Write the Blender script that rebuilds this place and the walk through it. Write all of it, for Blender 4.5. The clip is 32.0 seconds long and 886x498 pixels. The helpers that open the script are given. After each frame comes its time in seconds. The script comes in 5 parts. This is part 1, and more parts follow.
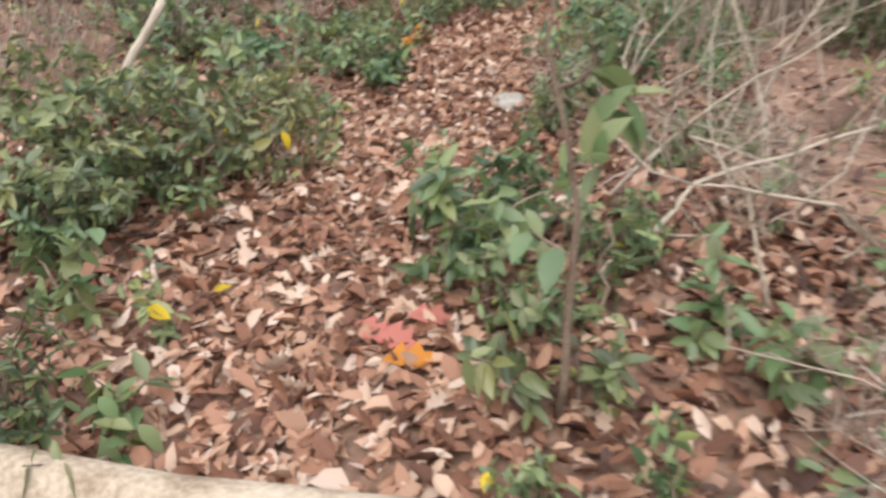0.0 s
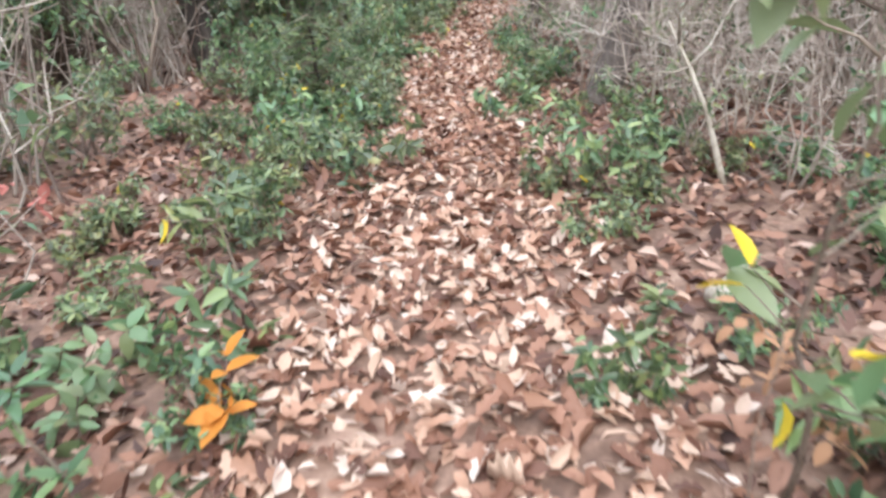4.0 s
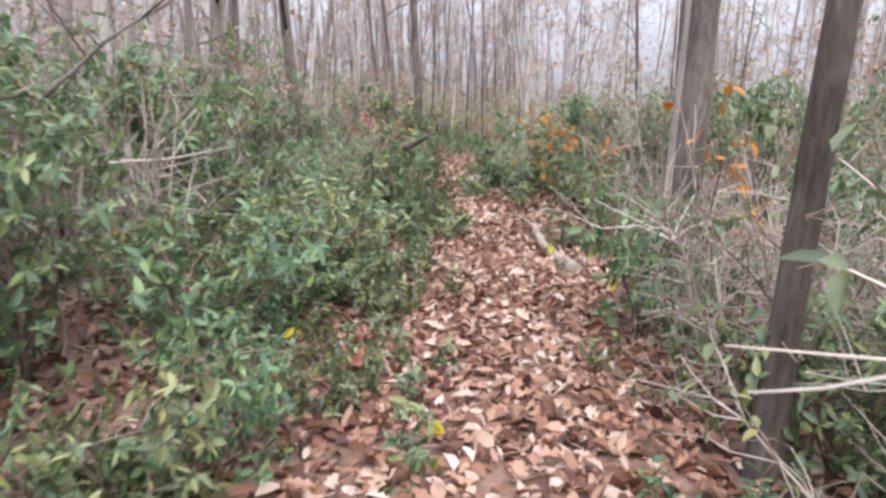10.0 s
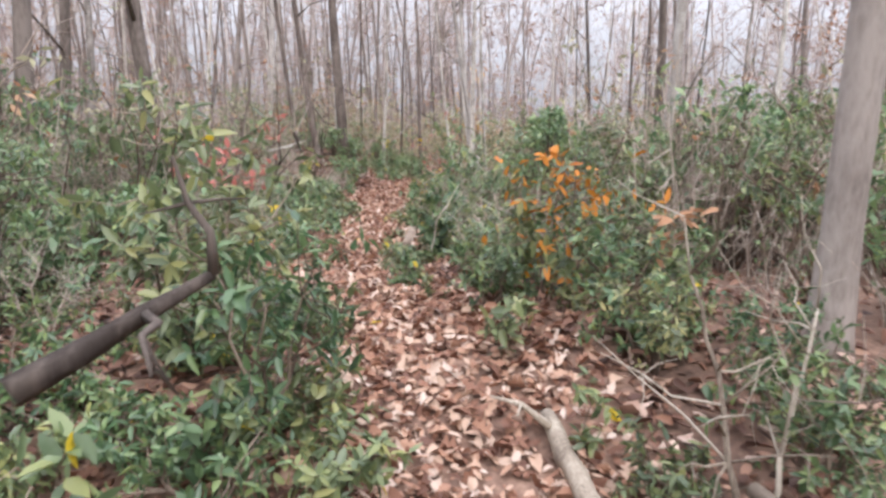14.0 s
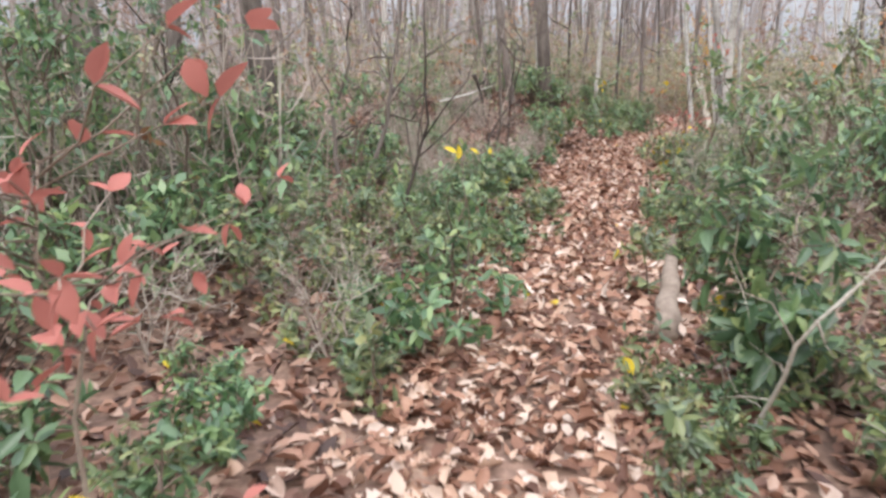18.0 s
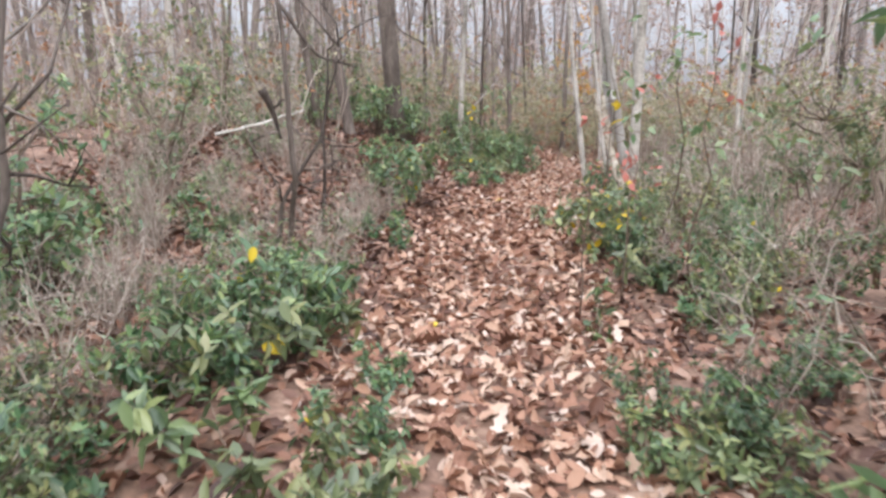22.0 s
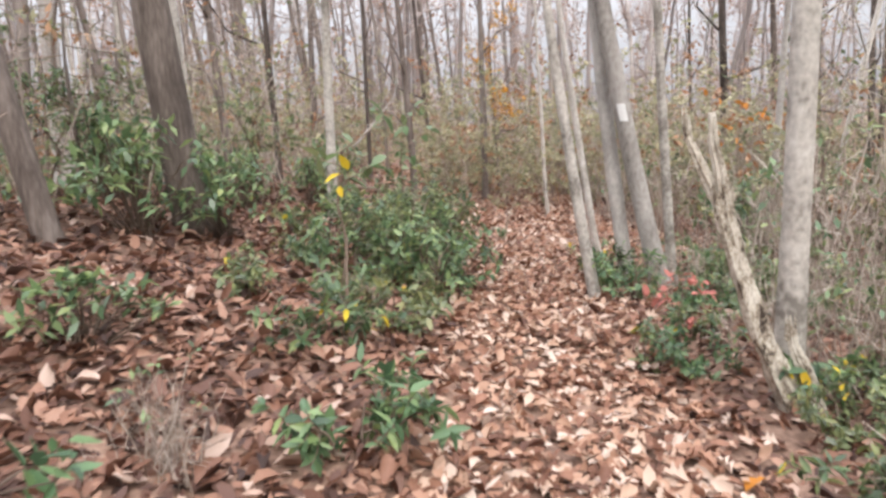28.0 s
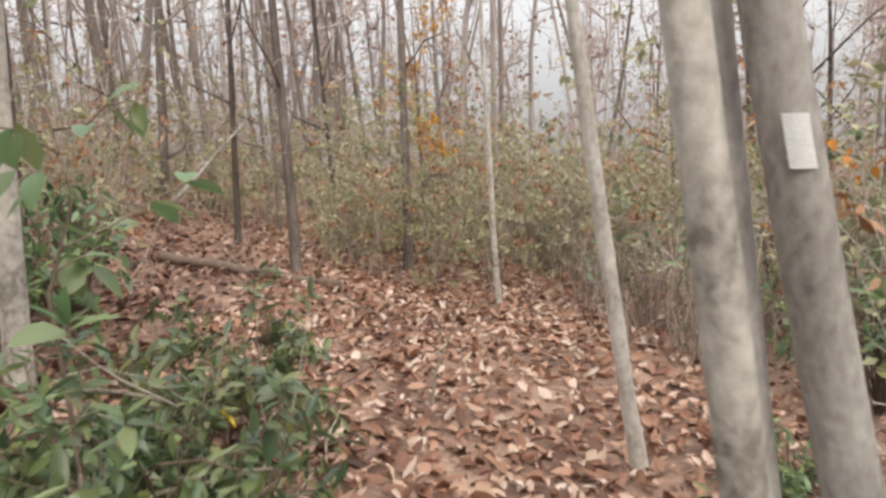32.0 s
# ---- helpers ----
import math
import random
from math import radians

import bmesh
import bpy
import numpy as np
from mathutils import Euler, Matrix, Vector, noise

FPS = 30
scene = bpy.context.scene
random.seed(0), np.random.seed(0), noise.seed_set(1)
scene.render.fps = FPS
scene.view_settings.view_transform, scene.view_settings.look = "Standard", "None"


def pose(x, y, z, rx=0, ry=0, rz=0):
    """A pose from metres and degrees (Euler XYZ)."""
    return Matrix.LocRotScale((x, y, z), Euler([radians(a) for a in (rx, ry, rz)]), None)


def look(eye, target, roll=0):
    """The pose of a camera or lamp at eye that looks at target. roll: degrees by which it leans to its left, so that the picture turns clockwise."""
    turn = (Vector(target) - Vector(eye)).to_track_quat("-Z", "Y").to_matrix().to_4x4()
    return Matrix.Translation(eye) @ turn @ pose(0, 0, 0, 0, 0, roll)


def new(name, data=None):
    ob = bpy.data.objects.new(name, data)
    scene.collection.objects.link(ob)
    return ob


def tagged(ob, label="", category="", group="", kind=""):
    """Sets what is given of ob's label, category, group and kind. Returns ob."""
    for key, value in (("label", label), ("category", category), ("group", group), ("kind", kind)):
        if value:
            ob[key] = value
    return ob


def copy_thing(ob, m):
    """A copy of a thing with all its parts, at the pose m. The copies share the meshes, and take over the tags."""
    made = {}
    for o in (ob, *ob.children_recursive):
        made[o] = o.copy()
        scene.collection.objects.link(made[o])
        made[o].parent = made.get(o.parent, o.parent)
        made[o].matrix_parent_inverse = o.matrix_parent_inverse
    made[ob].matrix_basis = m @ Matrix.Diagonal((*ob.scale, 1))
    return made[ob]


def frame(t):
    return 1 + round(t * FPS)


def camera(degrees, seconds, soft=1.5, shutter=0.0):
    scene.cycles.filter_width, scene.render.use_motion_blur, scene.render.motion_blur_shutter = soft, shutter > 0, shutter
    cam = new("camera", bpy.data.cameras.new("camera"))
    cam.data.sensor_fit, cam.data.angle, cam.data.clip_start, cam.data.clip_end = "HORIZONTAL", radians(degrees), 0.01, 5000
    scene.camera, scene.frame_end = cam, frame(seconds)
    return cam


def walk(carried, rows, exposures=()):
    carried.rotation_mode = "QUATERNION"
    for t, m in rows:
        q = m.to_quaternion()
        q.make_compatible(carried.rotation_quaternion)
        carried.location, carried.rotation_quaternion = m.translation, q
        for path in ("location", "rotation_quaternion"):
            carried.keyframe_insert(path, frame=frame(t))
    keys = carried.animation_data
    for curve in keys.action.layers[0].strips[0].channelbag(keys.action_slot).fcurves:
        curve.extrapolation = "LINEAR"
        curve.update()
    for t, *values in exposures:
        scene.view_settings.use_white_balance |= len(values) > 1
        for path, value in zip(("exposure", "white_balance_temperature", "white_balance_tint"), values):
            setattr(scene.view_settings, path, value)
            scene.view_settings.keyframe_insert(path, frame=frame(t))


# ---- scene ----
cam = camera(67.7, 32.0, soft=2.9, shutter=0.3)
PATH = [
    (0.0, 0.000, 0.000, 1.400, 61.50, -0.00, 0.00),
    (0.5, -0.207, 0.570, 1.276, 58.23, 1.53, 7.24),
    (1.0, -0.358, 1.147, 1.236, 58.80, 4.49, 9.17),
    (1.5, -0.409, 1.660, 1.276, 59.52, 7.32, 6.17),
    (2.0, -0.510, 2.237, 1.237, 60.46, 5.39, -3.28),
    (2.5, -0.515, 2.840, 1.196, 64.09, 5.21, -10.54),
    (3.0, -0.392, 3.461, 1.261, 63.53, 7.07, -18.12),
    (3.5, -0.274, 4.097, 1.329, 64.05, 6.03, -20.54),
    (4.0, -0.123, 4.756, 1.405, 64.23, 4.48, -19.84),
    (4.5, -0.022, 5.404, 1.448, 66.83, 3.45, -21.83),
    (6.5, 0.900, 7.750, 1.400, 78.50, -4.00, -17.00),
    (7.0, 1.002, 8.361, 1.371, 79.22, -3.73, -18.69),
    (7.5, 1.159, 8.935, 1.384, 81.53, -2.25, -22.56),
    (8.0, 1.311, 9.507, 1.457, 79.71, -0.74, -23.67),
    (8.5, 1.456, 10.072, 1.489, 77.81, 0.05, -23.82),
    (9.0, 1.681, 10.652, 1.417, 77.81, -1.69, -21.24),
    (9.5, 1.875, 11.246, 1.367, 78.89, -4.69, -21.98),
    (10.0, 2.128, 11.783, 1.346, 78.53, -2.38, -24.77),
    (10.5, 2.413, 12.300, 1.407, 77.33, 0.01, -26.14),
    (11.0, 2.676, 12.782, 1.475, 76.02, -1.85, -26.80),
    (11.5, 2.964, 13.289, 1.452, 75.42, -2.05, -25.75),
    (12.0, 3.195, 13.842, 1.429, 77.88, -2.88, -25.29),
    (12.5, 3.475, 14.307, 1.449, 80.06, -1.99, -28.10),
    (13.0, 3.773, 14.807, 1.488, 81.04, -0.44, -29.09),
    (13.5, 4.045, 15.327, 1.497, 80.35, -1.37, -30.85),
    (15.5, 5.140, 17.430, 1.420, 78.48, -1.23, -25.43),
    (16.0, 5.408, 17.934, 1.486, 76.51, -1.44, -25.04),
    (16.5, 5.673, 18.490, 1.481, 74.40, 1.04, -20.68),
    (17.0, 5.851, 19.065, 1.449, 74.14, -0.18, -17.12),
    (17.5, 5.978, 19.607, 1.439, 74.80, -0.64, -13.05),
    (18.0, 6.098, 20.150, 1.494, 74.70, 0.06, -12.92),
    (18.5, 6.208, 20.675, 1.527, 74.93, 0.64, -12.49),
    (19.0, 6.424, 21.208, 1.491, 75.77, -0.00, -16.62),
    (19.5, 6.562, 21.734, 1.426, 78.42, -3.03, -15.93),
    (20.0, 6.858, 22.287, 1.377, 77.62, -2.24, -24.86),
    (20.5, 7.118, 22.856, 1.383, 77.55, 0.08, -25.80),
    (21.0, 7.417, 23.382, 1.395, 76.05, 0.32, -27.29),
    (21.5, 7.739, 23.931, 1.408, 76.81, 0.63, -27.78),
    (22.0, 7.992, 24.471, 1.349, 77.03, -0.75, -24.72),
    (22.5, 8.239, 25.034, 1.366, 79.06, 3.70, -22.80),
    (23.0, 8.447, 25.547, 1.372, 80.64, -2.33, -21.68),
    (23.5, 8.666, 26.100, 1.411, 80.53, -4.08, -23.42),
    (24.0, 8.926, 26.622, 1.405, 79.30, -3.47, -23.80),
    (24.5, 9.153, 27.148, 1.410, 78.87, -5.79, -27.23),
    (26.5, 10.450, 29.200, 1.380, 75.50, 3.00, -30.00),
    (27.0, 10.683, 29.751, 1.399, 75.45, 0.74, -30.76),
    (27.5, 11.045, 30.241, 1.400, 78.01, 3.10, -34.37),
    (28.0, 11.381, 30.743, 1.390, 79.32, 2.23, -34.14),
    (28.5, 11.770, 31.253, 1.404, 78.63, 3.80, -36.83),
    (29.0, 12.198, 31.772, 1.437, 79.02, 3.42, -37.87),
    (29.5, 12.613, 32.216, 1.466, 79.90, 2.46, -39.58),
    (30.0, 13.078, 32.652, 1.481, 82.97, 3.78, -42.00),
    (30.5, 13.469, 33.104, 1.408, 83.49, 2.14, -41.57),
    (31.0, 13.879, 33.540, 1.426, 82.69, 2.04, -41.54),
    (31.5, 14.236, 34.025, 1.401, 81.51, 0.97, -39.71),
    (32.0, 14.545, 34.549, 1.391, 82.60, 1.12, -39.95),
]
walk(cam, [(t, pose(x, y, z, rx, ry, rz)) for t, x, y, z, rx, ry, rz in PATH], exposures=[
    (0.0, 0.62, 6750, 10), (1.0, 0.84, 6450, 7), (2.0, 0.96, 6150, 8), (4.0, 1.14, 5850, 5), (7.0, 0.88, 6000, 10), (9.0, 0.92, 6050, 10), (12.0, 1.24, 6000, 17), (13.0, 1.12, 6050, 15), (16.0, 0.86, 6450, 8), (17.0, 0.97, 6350, 6),
    (18.0, 0.98, 6150, 8), (20.0, 0.78, 5900, 10), (22.0, 0.96, 6100, 9), (24.0, 0.92, 6300, 10), (28.0, 1.0, 6450, 10), (30.0, 0.88, 6600, 8), (32.0, 0.72, 6850, 7)])

# ---- light: a pale overcast late-autumn sky ----
world = bpy.data.worlds.new("overcast_sky")
scene.world = world
world.use_nodes = True
wn, wl = world.node_tree.nodes, world.node_tree.links
wn.clear()
sky = wn.new("ShaderNodeTexSky")
sky.sky_type = 'NISHITA'
sky.sun_disc = False
sky.sun_elevation, sky.sun_rotation = radians(38), radians(200)
sky.dust_density = 4.0
haze = wn.new("ShaderNodeMix")
haze.data_type = 'RGBA'
haze.inputs[0].default_value = 0.8
haze.inputs[7].default_value = (16.3, 16.3, 17.4, 1)
# an overcast sky is three times as bright overhead as at the horizon
high = wn.new("ShaderNodeTexCoord")
axis = wn.new("ShaderNodeSeparateXYZ")
rise = wn.new("ShaderNodeMapRange")
rise.inputs["From Min"].default_value, rise.inputs["From Max"].default_value = 0.0, 1.0
rise.inputs["To Min"].default_value, rise.inputs["To Max"].default_value = 0.135, 1.0
dim = wn.new("ShaderNodeVectorMath")
dim.operation = 'SCALE'
back = wn.new("ShaderNodeBackground")
back.inputs[1].default_value = 0.13
wout = wn.new("ShaderNodeOutputWorld")
wl.new(high.outputs["Generated"], axis.inputs[0])
wl.new(axis.outputs["Z"], rise.inputs["Value"])
wl.new(sky.outputs[0], haze.inputs[6])
wl.new(haze.outputs[2], dim.inputs[0])
wl.new(rise.outputs[0], dim.inputs["Scale"])
wl.new(dim.outputs[0], back.inputs[0])
wl.new(back.outputs[0], wout.inputs[0])
sun_data = bpy.data.lights.new("sun", 'SUN')
sun_data.energy, sun_data.angle, sun_data.color = 0.9, radians(30), (1.0, 0.94, 0.86)
sun = new("sun", sun_data)
sun.matrix_world = look((0, 0, 30), (3, 9, 17))


# ---- materials ----
def varied(m, hue, low, high):
    """Lets the colour of a material differ from object to object, as plants do."""
    n, l = m.node_tree.nodes, m.node_tree.links
    ramp = next(q for q in n if q.type == 'VALTORGB')
    rnd = n.new("ShaderNodeObjectInfo")
    shift, bright, hsv = n.new("ShaderNodeMapRange"), n.new("ShaderNodeMapRange"), n.new("ShaderNodeHueSaturation")
    shift.inputs["To Min"].default_value, shift.inputs["To Max"].default_value = .5 - hue, .5 + hue * .35
    bright.inputs["To Min"].default_value, bright.inputs["To Max"].default_value = high, low
    again = n.new("ShaderNodeMath")
    again.operation = 'FRACT'
    times = n.new("ShaderNodeMath")
    times.operation = 'MULTIPLY'
    times.inputs[1].default_value = 7.31
    l.new(rnd.outputs["Random"], shift.inputs["Value"])
    l.new(rnd.outputs["Random"], times.inputs[0]), l.new(times.outputs[0], again.inputs[0]), l.new(again.outputs[0], bright.inputs["Value"])
    l.new(shift.outputs[0], hsv.inputs["Hue"]), l.new(bright.outputs[0], hsv.inputs["Value"])
    targets = [k.to_socket for k in ramp.outputs[0].links]
    l.new(ramp.outputs[0], hsv.inputs["Color"])
    for t in targets:
        l.new(hsv.outputs[0], t)


def material(name, stops, rough=0.75, scale=8.0, fine=60.0, bump=0.3, spread=0.5, per="object", spec=0.3, through_light=0.0,
             stretch=(1, 1, 1)):
    """A colour ramp that a random value per object or island and two noises choose from, with fine relief."""
    m = bpy.data.materials.new(name)
    m.use_nodes = True
    n, l = m.node_tree.nodes, m.node_tree.links
    b = n["Principled BSDF"]
    b.inputs["Roughness"].default_value = rough
    b.inputs["Specular IOR Level"].default_value = spec
    coord = n.new("ShaderNodeTexCoord")
    mapping = n.new("ShaderNodeMapping")
    mapping.inputs["Scale"].default_value = stretch
    l.new(coord.outputs["Object"], mapping.inputs[0])
    big, small = n.new("ShaderNodeTexNoise"), n.new("ShaderNodeTexNoise")
    big.inputs["Scale"].default_value, small.inputs["Scale"].default_value = scale, fine
    big.inputs["Detail"].default_value, small.inputs["Detail"].default_value = 4, 3
    l.new(mapping.outputs[0], big.inputs[0]), l.new(mapping.outputs[0], small.inputs[0])
    mixer = n.new("ShaderNodeMath")
    mixer.operation = 'MULTIPLY_ADD'
    mixer.inputs[1].default_value = 0.6
    half = n.new("ShaderNodeMath")
    half.operation = 'MULTIPLY'
    half.inputs[1].default_value = 0.4
    l.new(small.outputs[0], half.inputs[0])
    l.new(big.outputs[0], mixer.inputs[0]), l.new(half.outputs[0], mixer.inputs[2])
    value = mixer.outputs[0]
    if per != "none":
        if per == "island":
            rnd = n.new("ShaderNodeNewGeometry").outputs["Random Per Island"]
        else:
            rnd = n.new("ShaderNodeObjectInfo").outputs["Random"]
        blend = n.new("ShaderNodeMix")
        blend.inputs[0].default_value = spread
        l.new(value, blend.inputs[2]), l.new(rnd, blend.inputs[3])
        value = blend.outputs[0]
    ramp = n.new("ShaderNodeValToRGB")
    e = ramp.color_ramp.elements
    while len(e) < len(stops):
        e.new(0.5)
    for el, (p, c) in zip(e, stops):
        el.position, el.color = p, (*c, 1)
    l.new(value, ramp.inputs[0])
    l.new(ramp.outputs[0], b.inputs["Base Color"])
    if bump:
        bm_node = n.new("ShaderNodeBump")
        bm_node.inputs["Strength"].default_value = bump
        bm_node.inputs["Distance"].default_value = 0.01
        l.new(small.outputs[0], bm_node.inputs["Height"])
        l.new(bm_node.outputs[0], b.inputs["Normal"])
    if through_light:
        tr = n.new("ShaderNodeBsdfTranslucent")
        l.new(ramp.outputs[0], tr.inputs[0])
        mx = n.new("ShaderNodeMixShader")
        mx.inputs[0].default_value = through_light
        l.new(b.outputs[0], mx.inputs[1]), l.new(tr.outputs[0], mx.inputs[2])
        l.new(mx.outputs[0], n["Material Output"].inputs[0])
    return m


SOIL = material("forest_soil", [(0.3, (0.085, 0.055, 0.042)), (0.45, (0.17, 0.105, 0.078)), (0.55, (0.27, 0.17, 0.125)), (0.7, (0.40, 0.28, 0.21))], 0.95, 1.5, 22, 0.9, per="none")
LITTER = material("dead_leaves", [(0.05, (0.10, 0.046, 0.032)), (0.22, (0.20, 0.095, 0.061)), (0.42, (0.32, 0.165, 0.108)), (0.60, (0.44, 0.255, 0.172)),
                                  (0.78, (0.56, 0.395, 0.295)), (0.95, (0.64, 0.52, 0.44))], 0.62, 9, 70, 0.35, 0.9, "island", 0.35, 0.12)
# leaves off the trail: a darker brown ramp than on it
SIDE_LITTER = material("damp_matted_leaves", [(0.05, (0.045, 0.023, 0.018)), (0.25, (0.11, 0.053, 0.038)), (0.45, (0.19, 0.093, 0.062)), (0.66, (0.29, 0.148, 0.096)),
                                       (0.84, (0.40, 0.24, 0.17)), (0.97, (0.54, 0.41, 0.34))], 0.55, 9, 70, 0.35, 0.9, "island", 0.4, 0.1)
GREEN = material("laurel_leaf", [(0.1, (0.06, 0.105, 0.052)), (0.35, (0.105, 0.175, 0.085)), (0.6, (0.16, 0.245, 0.11)), (0.85, (0.235, 0.31, 0.125)),
                                 (1.0, (0.35, 0.385, 0.13))], 0.36, 6, 50, 0.12, 0.85, "island", 0.75, 0.36)
NEEDLE = material("hemlock_needles", [(0.1, (0.05, 0.075, 0.035)), (0.5, (0.10, 0.13, 0.055)), (0.9, (0.19, 0.20, 0.08))], 0.55, 6, 50, 0.1, 0.85, "island", 0.35, 0.2)
YELLOW = material("yellow_leaf", [(0.2, (0.62, 0.40, 0.02)), (0.8, (0.75, 0.58, 0.05))], 0.55, 6, 50, 0.1, 0.8, "island", 0.3, 0.3)
RUSSET = material("hanging_russet_leaf", [(0.1, (0.24, 0.12, 0.075)), (0.5, (0.40, 0.235, 0.16)), (0.9, (0.54, 0.38, 0.28))], 0.75, 6, 50, 0.0, 0.85, "island", 0.2, 0.3)
AMBER = material("amber_leaf", [(0.1, (0.50, 0.20, 0.03)), (0.5, (0.64, 0.33, 0.04)), (0.9, (0.72, 0.45, 0.07))], 0.6, 6, 50, 0.1, 0.85, "island", 0.3, 0.35)
ORANGE = material("orange_leaf", [(0.1, (0.45, 0.15, 0.03)), (0.5, (0.57, 0.22, 0.035)), (0.9, (0.64, 0.30, 0.055))], 0.6, 6, 50, 0.15, 0.85, "island", 0.3, 0.3)
RED = material("red_leaf", [(0.1, (0.33, 0.085, 0.075)), (0.5, (0.50, 0.17, 0.14)), (0.9, (0.62, 0.29, 0.23))], 0.6, 6, 50, 0.15, 0.85, "island", 0.3, 0.3)
STEM = material("brown_stem", [(0.36, (0.11, 0.08, 0.06)), (0.5, (0.21, 0.155, 0.12)), (0.64, (0.33, 0.26, 0.205))], 0.85, 12, 90, 0.5, 0.4)
OLIVE = material("olive_leaf", [(0.1, (0.24, 0.245, 0.15)), (0.5, (0.40, 0.385, 0.235)), (0.9, (0.54, 0.49, 0.31))], 0.6, 6, 50, 0.1, 0.85, "island", 0.3, 0.3)
TWIG = material("dry_twig", [(0.2, (0.24, 0.18, 0.15)), (0.5, (0.42, 0.345, 0.29)), (0.8, (0.58, 0.505, 0.435))], 0.85, 5, 60, 0.3, 0.7, "island")
DEADWOOD = material("bleached_deadwood", [(0.36, (0.20, 0.16, 0.125)), (0.5, (0.40, 0.34, 0.27)), (0.64, (0.58, 0.52, 0.44))], 0.85, 7, 80, 0.7, 0.3, stretch=(1, 1, 0.3))
BLEACHED = material("bleached_snag_wood", [(0.38, (0.06, 0.045, 0.035)), (0.43, (0.30, 0.25, 0.19)), (0.52, (0.54, 0.49, 0.41)), (0.64, (0.72, 0.68, 0.60))], 0.88, 11, 75, 1.0, 0.05, stretch=(1, 1, 0.5))
STRAW = material("weathered_log_wood", [(0.36, (0.27, 0.21, 0.15)), (0.5, (0.46, 0.385, 0.30)), (0.64, (0.60, 0.53, 0.43))], 0.85, 6, 50, 0.8, 0.2)
DARK_BARK = material("dark_furrowed_bark", [(0.36, (0.045, 0.035, 0.03)), (0.5, (0.13, 0.105, 0.09)), (0.64, (0.25, 0.21, 0.185))], 0.92, 5, 34, 1.0, 0.25, stretch=(1, 1, 0.22))
BROWN_BARK = material("brown_grey_bark", [(0.36, (0.11, 0.09, 0.08)), (0.5, (0.23, 0.195, 0.175)), (0.64, (0.36, 0.315, 0.285))], 0.9, 4, 30, 0.8, 0.25, stretch=(1, 1, 0.35))
GREY_BARK = material("grey_beech_bark", [(0.36, (0.17, 0.155, 0.14)), (0.47, (0.32, 0.295, 0.27)), (0.56, (0.42, 0.395, 0.365)), (0.66, (0.56, 0.53, 0.49))], 0.85, 3, 26, 0.5, 0.22, stretch=(1, 1, 0.6))
PALE_BARK = material("pale_birch_bark", [(0.37, (0.22, 0.20, 0.175)), (0.45, (0.41, 0.38, 0.34)), (0.53, (0.55, 0.515, 0.465)), (0.64, (0.72, 0.69, 0.645))], 0.8, 3, 28, 0.55, 0.15, stretch=(1, 1, 0.8))
# pale glare of sky between distant trunks is put into their bark colour
FAR_BARK = material("far_woods_bark", [(0.1, (0.17, 0.145, 0.135)), (0.5, (0.34, 0.30, 0.285)), (0.9, (0.58, 0.54, 0.51))], 0.9, 0.8, 12, 0.2, 0.75, "island")
FAR_TWIG = material("far_woods_twigs", [(0.1, (0.30, 0.23, 0.21)), (0.5, (0.44, 0.36, 0.33)), (0.9, (0.58, 0.51, 0.47))], 0.9, 0.8, 12, 0.0, 0.75, "island")
MOSS = material("mossy_stone", [(0.36, (0.12, 0.11, 0.095)), (0.5, (0.26, 0.245, 0.215)), (0.64, (0.42, 0.40, 0.37))], 0.9, 6, 60, 0.6, 0.3)
PAINT = material("white_blaze_paint", [(0.2, (0.72, 0.72, 0.71)), (0.8, (0.86, 0.86, 0.85))], 0.6, 20, 90, 0.3, per="none")

varied(GREEN, .075, .85, 1.3)

# ---- the plan: the walk in four stretches, each with its heading and first place ----
STRETCH = {1: (0, 0.0, 0.0), 2: (-17, 0.9, 7.75), 3: (-26.5, 5.14, 17.43), 4: (-30, 10.45, 29.2)}


def spot(k, x, y):
    """World x, y of a place given in a stretch's own metres (right, ahead)."""
    a, ox, oy = STRETCH[k]
    c, s = math.cos(radians(a)), math.sin(radians(a))
    return ox + x * c - y * s, oy + x * s + y * c


TRAIL = [(-0.7, -6), (-0.5, -2), (-0.55, 1.2), (-0.6, 2.6), (-0.42, 3.6), (-0.05, 5.2), (0.45, 6.6), spot(2, 0.05, 0.6), spot(2, 0.14, 2.84), spot(2, 0.4, 5.4),
         spot(2, 0.75, 7.2), spot(2, 1.32, 9.3), spot(2, 1.72, 11.0), spot(3, 0.26, 1.6), spot(3, -0.1, 3.0), spot(3, -0.7, 4.7), spot(3, -0.58, 6.5),
         spot(3, -0.35, 8.4), spot(3, -0.4, 10.5), spot(3, -0.3, 12.4), spot(4, 0.25, 2.3), spot(4, 0.75, 4.3), spot(4, 1.1, 6.5), spot(4, 1.55, 9.0),
         spot(4, 2.3, 12.0), spot(4, 2.2, 17.0), spot(4, 2.0, 26.0)]
TX, TY = np.array(TRAIL).T
seg = np.r_[0, np.cumsum(np.hypot(np.diff(TX), np.diff(TY)))]
SS = np.arange(0, seg[-1], 0.15)
KX, KY = np.interp(SS, seg, TX), np.interp(SS, seg, TY)
for _ in range(30):
    KX[1:-1], KY[1:-1] = (KX[:-2] + 2 * KX[1:-1] + KX[2:]) / 4, (KY[:-2] + 2 * KY[1:-1] + KY[2:]) / 4
DX, DY = np.gradient(KX), np.gradient(KY)
DN = np.hypot(DX, DY)
DX, DY = DX / DN, DY / DN


